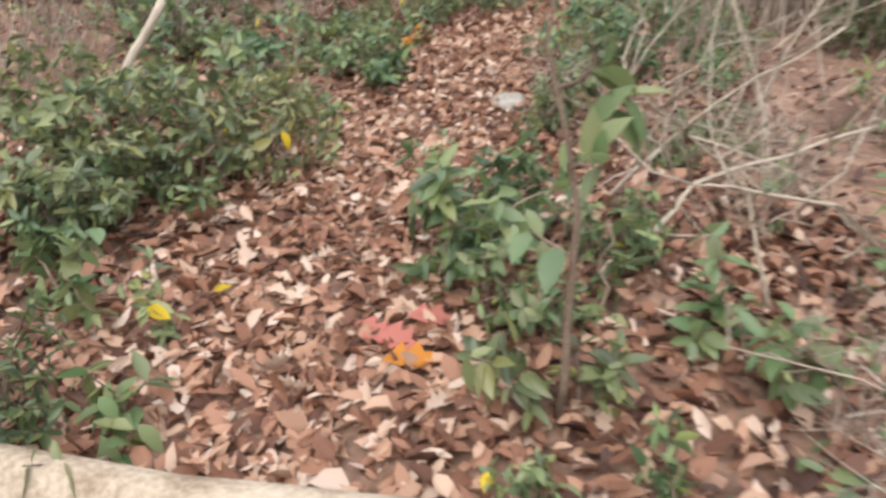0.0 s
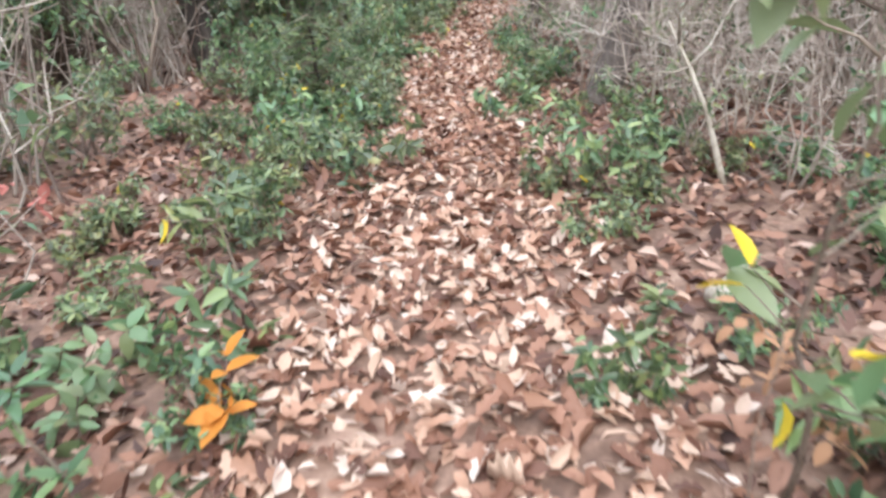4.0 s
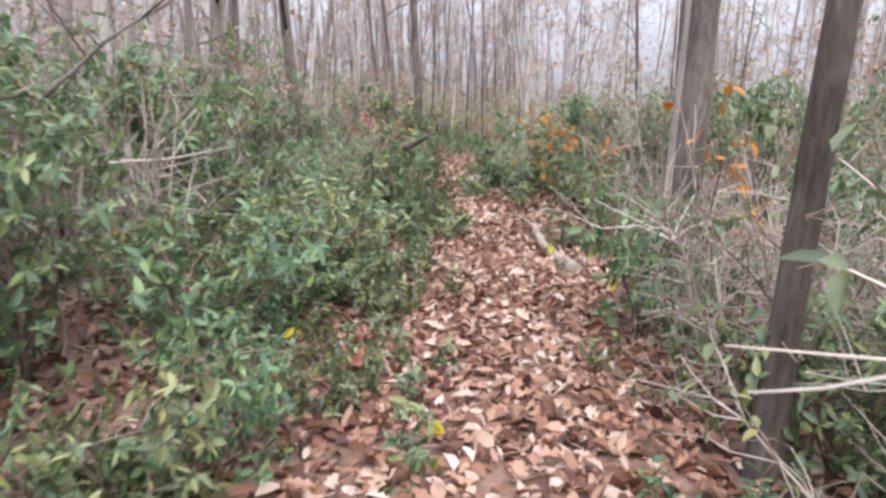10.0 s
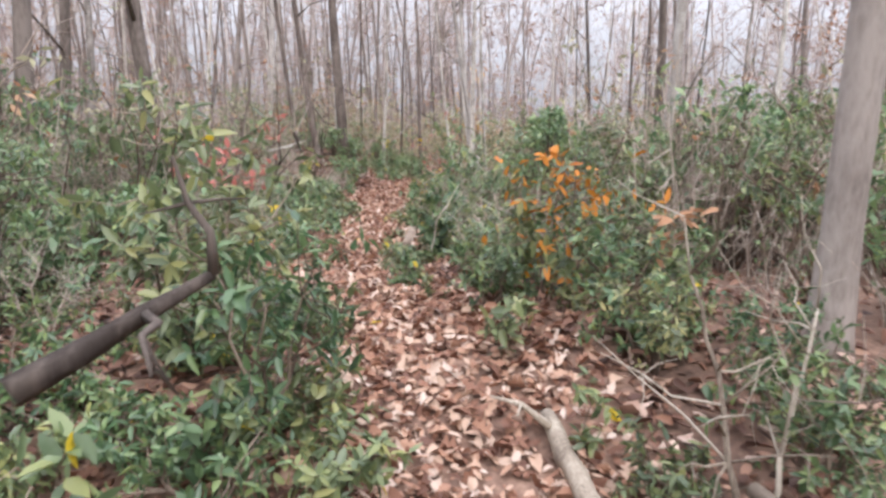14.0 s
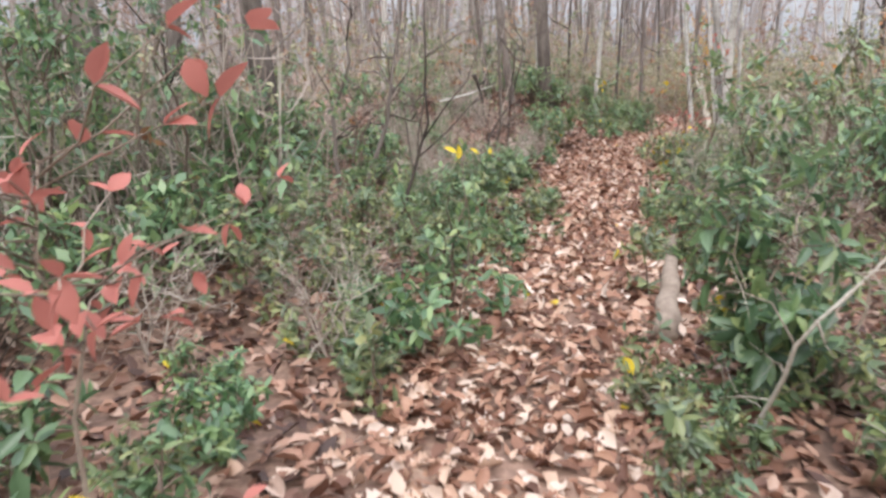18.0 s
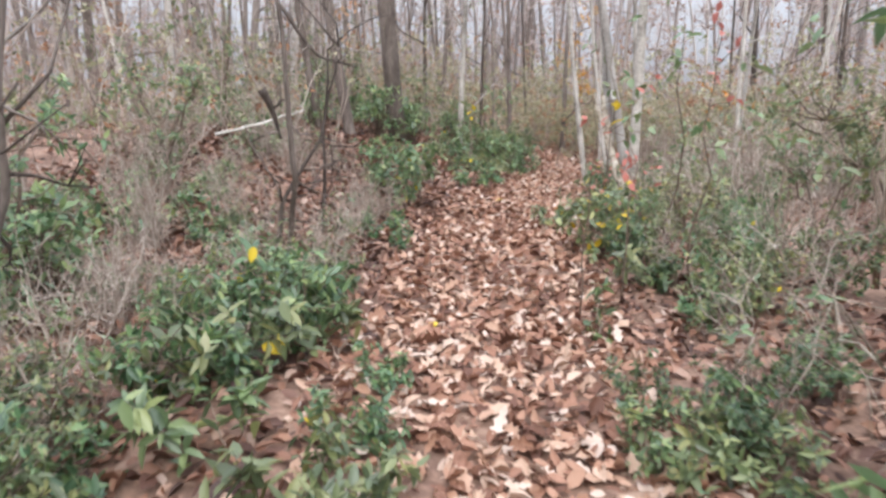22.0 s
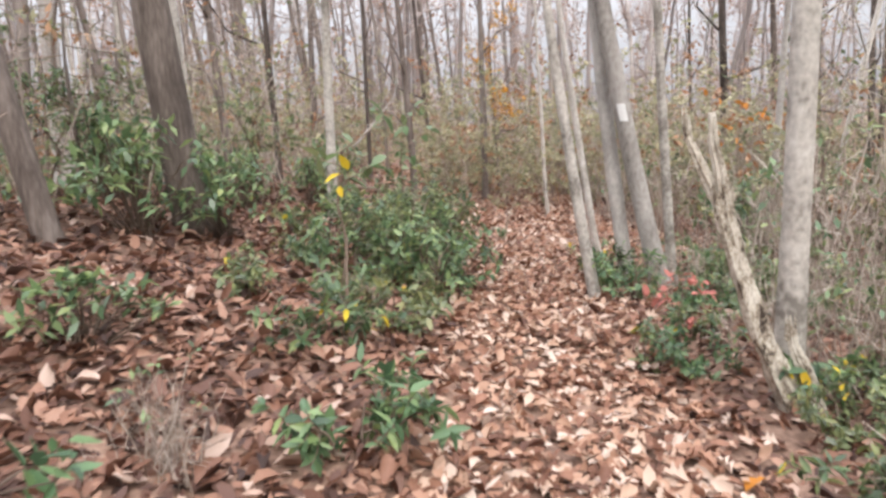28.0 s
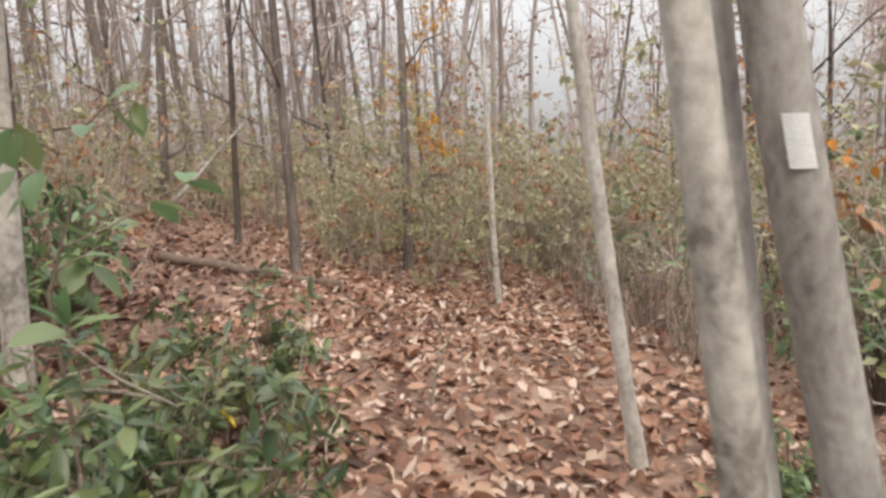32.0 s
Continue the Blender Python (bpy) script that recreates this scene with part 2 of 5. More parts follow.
def trail_at(x, y):
    """For arrays of places: the distance gone along the trail and the way off it (right positive)."""
    x, y = np.atleast_1d(np.asarray(x, float)), np.atleast_1d(np.asarray(y, float))
    s, d = np.empty(len(x)), np.empty(len(x))
    for i in range(0, len(x), 4000):
        q = slice(i, i + 4000)
        j = np.argmin((x[q, None] - KX) ** 2 + (y[q, None] - KY) ** 2, 1)
        rx_, ry_ = x[q] - KX[j], y[q] - KY[j]
        s[q] = SS[j]
        d[q] = np.hypot(rx_, ry_) * np.sign(rx_ * DY[j] - ry_ * DX[j])
    return s, d


def along(s, d):
    """World x, y at s metres along the trail, d metres to its right."""
    i = np.clip(np.searchsorted(SS, s), 0, len(SS) - 1)
    return KX[i] + d * DY[i], KY[i] - d * DX[i]


S4 = float(trail_at(*spot(4, 0.6, 3.5))[0][0])


def ground_z(x, y):
    x, y = np.atleast_1d(np.asarray(x, float)), np.atleast_1d(np.asarray(y, float))
    s, d = trail_at(x, y)
    bank = np.clip((s - S4 + 4) / 6, 0, 1)                       # the last stretch lies on a slope that rises to the left
    z = -0.034 * np.clip(s - 38, 0, 15)                           # the trail runs down a little towards its end
    z += -np.where(d < 0, 0.21, 0.07) * bank * np.clip(d, -4.5, 3.5) * np.clip((16 - np.abs(d)) / 8, 0, 1)
    z += (0.15 + 0.22 * np.clip(d / 1.3, 0, 1)) * np.exp(-((s - 26.9) / 1.5) ** 2) * np.clip((6 - np.abs(d)) / 4, 0, 1)  # a hump where the trail bends
    z += 0.035 * np.sin(x * 1.7 + 0.6 * np.sin(y * 1.1)) + 0.03 * np.sin(y * 2.1 + x * 0.7 + 1.3)
    z += 0.05 * (1 - np.exp(-(d / 0.75) ** 2)) - 0.04            # the trodden line lies a little lower
    far = np.clip((np.hypot(x - 8, y - 22) - 30) / 60, 0, 1)
    return z * (1 - far) + far * 0.4


def gz(x, y):
    return float(ground_z(x, y)[0])


# ---- mesh tools ----
class Geo:
    """Collects tubes, leaves and other pieces as plain vertices and faces."""

    def __init__(self):
        self.v, self.f, self.n = [], [], 0

    def add(self, v, f):
        self.v.append(np.asarray(v, float))
        self.f.extend([tuple(int(i) + self.n for i in q) for q in f])
        self.n += len(v)

    def tube(self, pts, radii, sides=6, rough=0.0, rng=None, cap=True):
        pts = [Vector(p) for p in pts]
        vs, fs = [], []
        side = None
        for i, (p, r) in enumerate(zip(pts, radii)):
            ahead = (pts[min(i + 1, len(pts) - 1)] - pts[max(i - 1, 0)]).normalized()
            if side is None:
                side = ahead.orthogonal().normalized()
            side = (side - ahead * side.dot(ahead)).normalized()
            up = ahead.cross(side)
            for k in range(sides):
                a = 2 * math.pi * k / sides
                rr = r * (1 + (rng.uniform(-rough, rough) if rng else 0))
                vs.append(p + (side * math.cos(a) + up * math.sin(a)) * rr)
            if i:
                for k in range(sides):
                    a0, b0 = (i - 1) * sides, i * sides
                    k2 = (k + 1) % sides
                    fs.append((a0 + k, a0 + k2, b0 + k2, b0 + k))
        if cap:
            fs.append(tuple(range(sides - 1, -1, -1)))
            fs.append(tuple(range((len(pts) - 1) * sides, len(pts) * sides)))
        self.add(vs, fs)

    def leaves(self, base, way, up, length, width, fold=0.18, droop=0.15, shape="oval"):
        """Leaves from arrays: base points, directions, face normals, lengths and widths."""
        base, way, up = (np.asarray(a, float).reshape(-1, 3) for a in (base, way, up))
        way = way / np.linalg.norm(way, axis=1, keepdims=True)
        side = np.cross(way, up)
        side /= np.linalg.norm(side, axis=1, keepdims=True) + 1e-9
        up = np.cross(side, way)
        t, f = LEAF[shape]
        n = len(base)
        length, width = np.broadcast_to(length, n)[:, None], np.broadcast_to(width, n)[:, None]
        fold, droop = np.broadcast_to(fold, n)[:, None], np.broadcast_to(droop, n)[:, None]
        a, b = t[None, :, 0] * width, t[None, :, 1] * length
        c = np.abs(t[None, :, 0]) * width * fold * 2 - droop * length * t[None, :, 1] ** 2
        v = base[:, None] + side[:, None] * a[..., None] + way[:, None] * b[..., None] + up[:, None] * c[..., None]
        self.v.append(v.reshape(-1, 3))
        k = len(t)
        off = self.n + np.arange(n) * k
        for q in f:
            self.f.extend(map(tuple, (off[:, None] + np.array(q)).tolist()))
        self.n += n * k

    def mesh(self, name, mat, smooth=True):
        me = bpy.data.meshes.new(name)
        me.from_pydata(np.concatenate(self.v).tolist() if self.v else [], [], self.f)
        me.materials.append(mat)
        if smooth:
            me.shade_smooth()
        return me


LEAF = {
    "plain": (np.array([(0, 0), (-.42, .28), (-.36, .66), (0, 1), (.36, .66), (.42, .28)]), [(0, 5, 4, 3), (0, 3, 2, 1)]),
    "flat": (np.array([(0, 0), (.46, .45), (0, 1), (-.46, .45)]), [(0, 1, 2, 3)]),
    "broad": (np.array([(0, 0), (0, .3), (0, .6), (0, .84), (0, 1), (-.24, .1), (-.43, .3), (-.47, .52), (-.32, .76), (-.11, .93),
                        (.22, .12), (.45, .28), (.45, .55), (.34, .74), (.12, .92)]),
              [(0, 10, 1), (0, 1, 5), (1, 10, 11), (1, 6, 5), (1, 11, 12, 2), (1, 2, 7, 6), (2, 12, 13, 3), (2, 3, 8, 7), (3, 13, 14, 4), (3, 4, 9, 8)]),
    "oval": (np.array([(0, 0), (0, .38), (0, .72), (0, 1), (-.46, .3), (-.4, .68), (.46, .3), (.4, .68)]),
             [(0, 6, 1), (0, 1, 4), (1, 6, 7, 2), (1, 2, 5, 4), (2, 7, 3), (2, 3, 5)]),
    "oak": (np.array([(0, 0), (0, .3), (0, .55), (0, .8), (0, 1), (-.2, .16), (-.5, .36), (-.24, .46), (-.52, .66), (-.22, .76), (-.26, .92),
                      (.2, .16), (.5, .36), (.24, .46), (.52, .66), (.22, .76), (.26, .92)]),
            [(0, 11, 1), (0, 1, 5), (1, 11, 12, 13), (1, 7, 6, 5), (1, 13, 2), (1, 2, 7), (2, 13, 14, 15), (2, 9, 8, 7), (2, 15, 3), (2, 3, 9), (3, 15, 16, 4),
             (3, 4, 10, 9)]),
}


def part(name, me, parent=None, label="", at=None):
    ob = new(name, me)
    if parent is not None:
        ob.parent = parent
    if at is not None:
        ob.matrix_basis = at
    return tagged(ob, label) if label else ob


def sway(rng, start, end, n=5, amount=0.06, rise=0.0):
    """Points of an uneven branch from start to end; rise bends it upwards in the middle."""
    a, b = Vector(start), Vector(end)
    size = (b - a).length
    out = []
    for i in range(n + 1):
        u = i / n
        p = a.lerp(b, u)
        if 0 < i < n:
            p += Vector([rng.uniform(-1, 1) for _ in range(3)]) * amount * size
        p.z += rise * size * math.sin(math.pi * u)
        out.append(p)
    return out


def unit(rng):
    while True:
        v = Vector([rng.uniform(-1, 1) for _ in range(3)])
        if 0.05 < v.length < 1:
            return v.normalized()

# ---- ground: one sheet to the horizon, fine round the trail ----
def spread(lo, hi, step, far):
    mid = list(np.arange(lo, hi, step))
    out, d = [], step
    a = hi
    while a < far:
        out.append(a)
        d *= 1.35
        a += d
    low, d, a = [], step, lo - step
    while a > -far:
        low.append(a)
        d *= 1.35
        a -= d
    return np.array(low[::-1] + mid + out)


def build_ground():
    gx, gy = spread(-12, 30, 0.2, 500), spread(-7, 58, 0.2, 500)
    mx, my = np.meshgrid(gx, gy)
    z = ground_z(mx.ravel(), my.ravel())
    v = np.c_[mx.ravel(), my.ravel(), z]
    nx, ny = len(gx), len(gy)
    i = (np.arange(ny - 1)[:, None] * nx + np.arange(nx - 1)).ravel()
    f = np.c_[i, i + 1, i + nx + 1, i + nx]
    me = bpy.data.meshes.new("ground")
    me.from_pydata(v.tolist(), [], f.tolist())
    me.materials.append(SOIL)
    me.shade_smooth()
    tagged(new("ground", me), "dark brown forest soil under fallen leaves", "ground", kind="structure")


build_ground()


def scatter_litter():
    """Fallen leaves: thick on the trodden line and beside it, thinner under the shrubs."""
    rng = np.random.default_rng(5)
    total = SS[-1]
    bands = [(-.78, .78, 4.0, 47, 600), (-2.6, 2.2, 4.5, 10, 260), (.7, 2.4, 4.0, 47, 320), (-2.8, -.7, 4.0, 47, 330), (2.4, 6, 5, 50, 50), (-7, -2.8, 5, 50, 55),
             (-6, -.7, 37, 48, 200), (-2.2, 2.2, 47, 55, 200), (-2.5, 2.5, 55, total, 110), (-7, -2.2, 46, 55, 120), (2.2, 6, 44, 55, 90),
             (6, 14, 10, total, 22), (-15, -7, 10, total, 24), (2.5, 6, 55, total, 70), (-7, -2.5, 55, total, 80)]
    for idx, shape in enumerate(("oval", "oak")):
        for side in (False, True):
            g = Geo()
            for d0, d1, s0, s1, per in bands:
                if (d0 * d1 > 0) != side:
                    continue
                n = int((d1 - d0) * (s1 - s0) * per * (0.7 if shape == 'oval' else 0.3))
                s, d = rng.uniform(s0, s1, n), rng.uniform(d0, d1, n)
                if not side:
                    d += rng.normal(0, .12, n)
                x, y = along(s, d)
                x, y = x + rng.normal(0, .05, n), y + rng.normal(0, .05, n)
                far = abs(d0) > 5 or s0 > 45
                size = rng.uniform(0.05, 0.108, n) * (1.25 if far else 1) * (1.0 if shape == "oval" else 1.2)
                z = ground_z(x, y) + 0.008 + rng.uniform(0, 0.04, n)
                turn = rng.uniform(0, 2 * np.pi, n)
                way = np.c_[np.cos(turn), np.sin(turn), rng.normal(0, 0.32, n)]
                up = np.c_[rng.normal(0, .42, n), rng.normal(0, .42, n), np.ones(n)]
                g.leaves(np.c_[x, y, z], way, up, size, size * rng.uniform(.4, .72, n), rng.normal(0.15, 0.35, n), rng.normal(0.08, 0.3, n),
                         shape if max(abs(d0), abs(d1)) < 1.5 else 'plain')
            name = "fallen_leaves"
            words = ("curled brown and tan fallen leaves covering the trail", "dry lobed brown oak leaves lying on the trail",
                     "darker brown leaves beside the trail and under the shrubs", "darker lobed brown oak leaves beside the trail and under the shrubs")[idx + 2 * side]
            tagged(new(name, g.mesh(name, SIDE_LITTER if side else LITTER)), words, "leaf litter", kind="stuff")


scatter_litter()


# ---- shrubs ----
LEAF_MESH = {}


def leaf_mesh(mat, k):
    """A few leaf shapes, one metre long, that all single leaves share."""
    if (mat.name, k) not in LEAF_MESH:
        g = Geo()
        wide = mat is not GREEN
        g.leaves([(0, 0, 0)], [(0, 1, 0)], [(0, 0, 1)], 1.0, (.48, .56, .42)[k] + .08 * wide, (.16, .1, .26)[k], (.16, .34, .04)[k], "broad" if wide or k == 1 else "oval")
        LEAF_MESH[mat.name, k] = g.mesh("leaf", mat)
    return LEAF_MESH[mat.name, k]


def single_leaf(parent, p, way, up, size, mat, rng, name="leaf"):
    ob = new(name, leaf_mesh(mat, rng.randrange(3)))
    w = Vector(way).normalized()
    s = w.cross(Vector(up)).normalized()
    u = s.cross(w)
    m = Matrix((s, w, u)).transposed().to_4x4()
    ob.matrix_basis = Matrix.Translation(p) @ m @ Matrix.Scale(size, 4)
    if parent is not None:
        ob.parent = parent
    return ob


def shrub(name, rng, height, radius, stems, twigs, whorl, leaf, mat=GREEN, accents=0, accent_mat=YELLOW, bare=0.0, stem_mat=STEM, thick=0.012,
          single=False, second=None, share=0.0, high=0.2):
    """A many-stemmed bush: each stem with side twigs, whorls of leaves at their ends, all round an Empty at its base.
    single: each leaf an object of its own. second, share: a second leaf colour and how much of it."""
    base = new(name)
    bright = []
    lv, lv2, tws = Geo(), Geo(), Geo()
    for i in range(stems):
        a = 2 * math.pi * (i + rng.uniform(-.3, .3)) / stems
        lean = rng.uniform(.25, 1.0)
        top = Vector((math.cos(a) * radius * lean * .8, math.sin(a) * radius * lean * .8, height * (1.0 - .35 * lean) * rng.uniform(.8, 1.05)))
        line = sway(rng, (math.cos(a) * .03, math.sin(a) * .03, -0.05), top, 6, 0.055 if high < .4 else .08, 0.1)
        g = Geo()
        g.tube(line, [thick * (1.25 - .16 * k) for k in range(7)], 5)
        jobs = []
        for j in range(twigs):
            u = rng.uniform(high, 1.0) if j else 1.0
            p0 = line[min(6, int(u * 6))]
            out = Vector((p0.x, p0.y, 0)).normalized() if p0.xy.length > .02 else unit(rng)
            tip = p0 + (out * rng.uniform(.1, .7) + unit(rng) * .65 + Vector((0, 0, .4))).normalized() * radius * rng.uniform(.25, .66)
            tip.z = max(tip.z, 0.06)
            tl = sway(rng, p0, tip, 3, .08)
            tws.tube(tl, [thick * .5, thick * .42, thick * .34, thick * .22], 3, cap=False)
            if rng.random() < bare:
                for _ in range(3):
                    q = tl[rng.randrange(1, 4)]
                    tws.tube(sway(rng, q, q + (unit(rng) + Vector((0, 0, .4))) * radius * .28, 2, .1), [thick * .28, thick * .2, thick * .12], 3, cap=False)
                continue
            spots = [(tl[3], tl[3] - tl[2], 1.0)] + ([(tl[2], tl[2] - tl[1], .85)] if rng.random() < .75 else [])
            for c, ax, k in spots:
                ax = ax.normalized()
                sd = ax.orthogonal().normalized()
                n = max(3, int(whorl * k + rng.uniform(-1.5, 1.5)))
                spin = rng.uniform(0, 6.28)
                for q in range(n):
                    rot = Matrix.Rotation(spin + 2.4 * q, 3, ax)
                    w = (rot @ sd) + ax * rng.uniform(-.1, .9) + Vector((0, 0, rng.uniform(-.6, .15))) + unit(rng) * .4
                    jobs.append((c + ax * rng.uniform(-.09, .015), w, ax + Vector((0, 0, 1.0)) + unit(rng) * .6, leaf * rng.uniform(.48, 1.05)))
            if len(bright) < accents and rng.random() < .5:
                bright.append((tl[3], (unit(rng) + Vector((0, 0, -.5)))))
        st = part("stem", g.mesh("stem", stem_mat), base)
        for p, w, u, size in jobs:
            other = second is not None and rng.random() < share
            if single:
                single_leaf(st, p, w, u, size, second if other else mat, rng)
            else:
                (lv2 if other else lv).leaves([tuple(p)], [tuple(w)], [tuple(u)], size, size * rng.uniform(.34, .54), rng.uniform(.02, .3), rng.uniform(-.05, .35), 'plain')
    if tws.n:
        tagged(part("brushwood", tws.mesh("brushwood", stem_mat), base), kind="stuff")
    for g, m_ in ((lv, mat), (lv2, second)):
        if g.n:
            tagged(part("foliage", g.mesh("foliage", m_), base), kind="stuff")
    for p, w in bright:
        tagged(single_leaf(base, p, w, unit(rng) + Vector((0, 0, .6)), leaf * .85, accent_mat, rng, "bright_leaf"), "single turned autumn leaf")
    return base


rng = random.Random(11)
KINDS = {}
for kind, hs, rs, st, tw, wh, lf, n, text in (
        ("low", .40, .42, 3, 11, 8, .095, 4, "low evergreen laurel shrub with glossy dark green leaves"),
        ("mid", .85, .62, 4, 17, 8, .10, 5, "waist-high evergreen laurel bush with glossy green leaves"),
        ("tall", 1.75, .9, 5, 25, 8, .105, 4, "tall dense evergreen laurel thicket with drooping green leaves")):
    KINDS[kind] = []
    for i in range(n):
        b = shrub({"low": "low_laurel", "mid": "laurel_bush", "tall": "laurel_thicket"}[kind], rng, hs * rng.uniform(.9, 1.15), rs * rng.uniform(.9, 1.15), st, tw, wh, lf, accents=(0, 1, 0, 2, 1)[i])
        tagged(b, text, "bush", "evergreen laurel bushes")
        b.location = (0, 0, -50)
        KINDS[kind].append(b)
KINDS["crooked"] = []
for i in range(4):
    b = shrub("mountain_laurel", rng, 2.9 * rng.uniform(.85, 1.15), .95, 4, 15, 8, .115, thick=.02, high=.45)
    tagged(b, "crooked tall mountain laurel with leaves at its upper branches", "tall shrub", "crooked tall laurels")
    b.location = (0, 0, -50)
    KINDS["crooked"].append(b)
KINDS["brush"] = []
for i in range(4):
    b = shrub("bare_bush", rng, 1.15 * rng.uniform(.85, 1.2), .6, 4, 17, 4, .08, bare=.75, stem_mat=TWIG, thick=.008)
    tagged(b, "tangled thin brown bush nearly bare of leaves", "bush", "bare brushy bushes")
    b.location = (0, 0, -50)
    KINDS["brush"].append(b)
KINDS["sprig"] = []
for i in range(4):
    b = shrub("laurel_seedling", rng, .24 * rng.uniform(.8, 1.3), .22, 1 + i % 2, 6, 6, .085, thick=.005, accents=(0, 0, 1, 0)[i])
    tagged(b, "small green laurel seedling among the fallen leaves", "seedling", "laurel seedlings by the trail")
    b.location = (0, 0, -50)
    KINDS["sprig"].append(b)
USED = set()


def far_shrub(rng, height, radius, twigs, leaves, leaf, bare):
    """A lighter bush for the depth of the woods: stems and leaves as plain vertex and face arrays."""
    st, lv = Geo(), Geo()
    for i in range(twigs):
        a, u = rng.uniform(0, 6.28), rng.random()
        tip = Vector((math.cos(a) * radius * u, math.sin(a) * radius * u, height * (1.05 - .55 * u * u) * rng.uniform(.45, 1.0)))
        p0 = Vector((tip.x * .35, tip.y * .35, tip.z * rng.uniform(.2, .55)))
        k = .05
        if bare:
            k = rng.uniform(.1, 1.1)
            p0 = Vector((tip.x * (k + .2) * .8 + rng.gauss(0, .1), tip.y * (k + .2) * .8 + rng.gauss(0, .1), p0.z))
        st.tube([(tip.x * k + rng.gauss(0, .04), tip.y * k + rng.gauss(0, .04), -.04), p0, tip], [.009, .007, .003], 3, cap=False)
        for _ in range(3 if bare else 1):
            q = p0.lerp(tip, rng.uniform(.2, .9))
            st.tube([q, q + (unit(rng) + Vector((0, 0, .3))) * radius * .35], [.005, .002], 3, cap=False)
        n = 0 if rng.random() < bare else leaves
        for _ in range(n):
            w = unit(rng) + Vector((0, 0, -.1))
            lv.leaves([tuple(tip + unit(rng) * .07)], [tuple(w)], [tuple(unit(rng) * .5 + Vector((0, 0, 1)))], leaf * rng.uniform(.8, 1.3), leaf * .45, .15, .1, "flat")
    return [(st, TWIG if bare else STEM)] + ([(lv, GREEN)] if lv.n else [])


FAR_KINDS = {"low": [far_shrub(rng, .45, .45, 22, 7, .11, 0) for _ in range(3)], "mid": [far_shrub(rng, .95, .7, 45, 8, .12, 0) for _ in range(3)],
             "tall": [far_shrub(rng, 1.9, 1.0, 100, 9, .13, 0) for _ in range(3)], "brush": [far_shrub(rng, 1.2, .65, 40, 5, .1, .8) for _ in range(3)]}


FAR = {}
REACH = {"sprig": .2, "crooked": .95, "low": .42, "mid": .62, "tall": .9, "brush": .5}


def plant(kind, x, y, size, rng, joined=False):
    src = (FAR_KINDS if joined else KINDS)[kind]
    src = src[rng.randrange(len(src))]
    s, d = (float(v[0]) for v in trail_at(x, y))
    least = .34 + (.75 if kind in ("low", "sprig") else 1.0) * REACH[kind] * size
    if abs(d) < least and s < SS[-1] - 12:
        x, y = (float(v) for v in along(s, math.copysign(least, d)))
    m = Matrix.LocRotScale((x, y, gz(x, y) - .01), Euler((rng.uniform(-.12, .12), rng.uniform(-.12, .12), rng.uniform(0, 6.28))),
                           (size * rng.uniform(.9, 1.1), size * rng.uniform(.9, 1.1), size))
    if joined:
        for g, mat in src:
            v = np.concatenate(g.v)
            w = v @ np.array(m.to_3x3()).T + np.array(m.translation)
            FAR.setdefault(mat.name, (Geo(), mat))[0].add(w, g.f)
        return None
    if src.name not in USED:                      # the first of each sort stands for itself
        USED.add(src.name)
        src.matrix_basis = m
        return src
    return copy_thing(src, Matrix.Translation(m.translation) @ (m.to_3x3().to_4x4()))


rng = random.Random(21)


def zone(s0, s1, d0, d1, kind, n, size, far=False):
    """n bushes between s0 and s1 metres along the trail, d0 to d1 metres to its right; far: as part of the uncounted growth."""
    for i in range(n):
        s, d = s0 + (s1 - s0) * (i + rng.uniform(.1, .9)) / n, rng.uniform(d0, d1)
        x, y = along(s, d)
        plant(kind, float(x), float(y), size * rng.uniform(.75, 1.2), rng, joined=far or kind != "crooked" and (min(abs(d0), abs(d1)) >= 2.4 or s0 >= 47))


# the low first stretch
zone(3, 12, -2.6, -.6, "low", 12, .75)
zone(3, 12, .7, 2.4, "low", 9, .8)
zone(4, 13, -5, -2.4, "low", 12, 1.2)
zone(5, 13, 2.4, 4.5, "mid", 10, .85)
zone(4, 13, .9, 2.4, "brush", 9, .75)
zone(4, 14, -5, -2.4, "brush", 12, .8)
zone(11.5, 14.5, -3.2, -.7, "low", 7, .85)
zone(11.5, 15, .8, 2.6, "low", 7, .9)
zone(13, 15, 1.6, 4, "mid", 4, .75)
# the thicket
zone(13.5, 18, -1.2, -.5, "low", 11, .85)
zone(14, 18, -2.6, -1.0, "low", 8, 1.2)
zone(15, 18, -4.2, -2.0, "mid", 5, .7)
zone(19.4, 21.4, -3.2, -1.8, "tall", 6, 1.05)
zone(21, 25, -3.4, -1.6, "mid", 7, 1.1)
zone(20, 26, -5, -2.4, "brush", 10, 1.3)
zone(18.5, 23, -1.75, -.9, "mid", 8, .9)
zone(13.5, 21, .95, 2.4, "brush", 15, 1.1)
zone(13.5, 21, .5, 1.6, "low", 16, .85)
zone(15, 23, 2.0, 5.0, "mid", 10, .95)
zone(14, 24, 3.5, 8, "brush", 16, 1.6)
zone(15, 20, 1.3, 2.4, "brush", 7, 1.3)
zone(14, 20, 2.5, 5, "brush", 14, 1.4)
zone(20, 25, .9, 2.4, "mid", 9, .75)
zone(20, 27, 2.4, 6, "mid", 14, .95)
zone(21, 27, 1.8, 5, "brush", 9, 1.1)
zone(22, 26, -1.8, -.85, "low", 9, 1.1)
zone(22.5, 26, -3.2, -1.5, "mid", 7, .9)
zone(24, 27, -4.5, -2.2, "tall", 3, .8)
zone(16, 26, -9, -4.5, "tall", 9, 1.0)
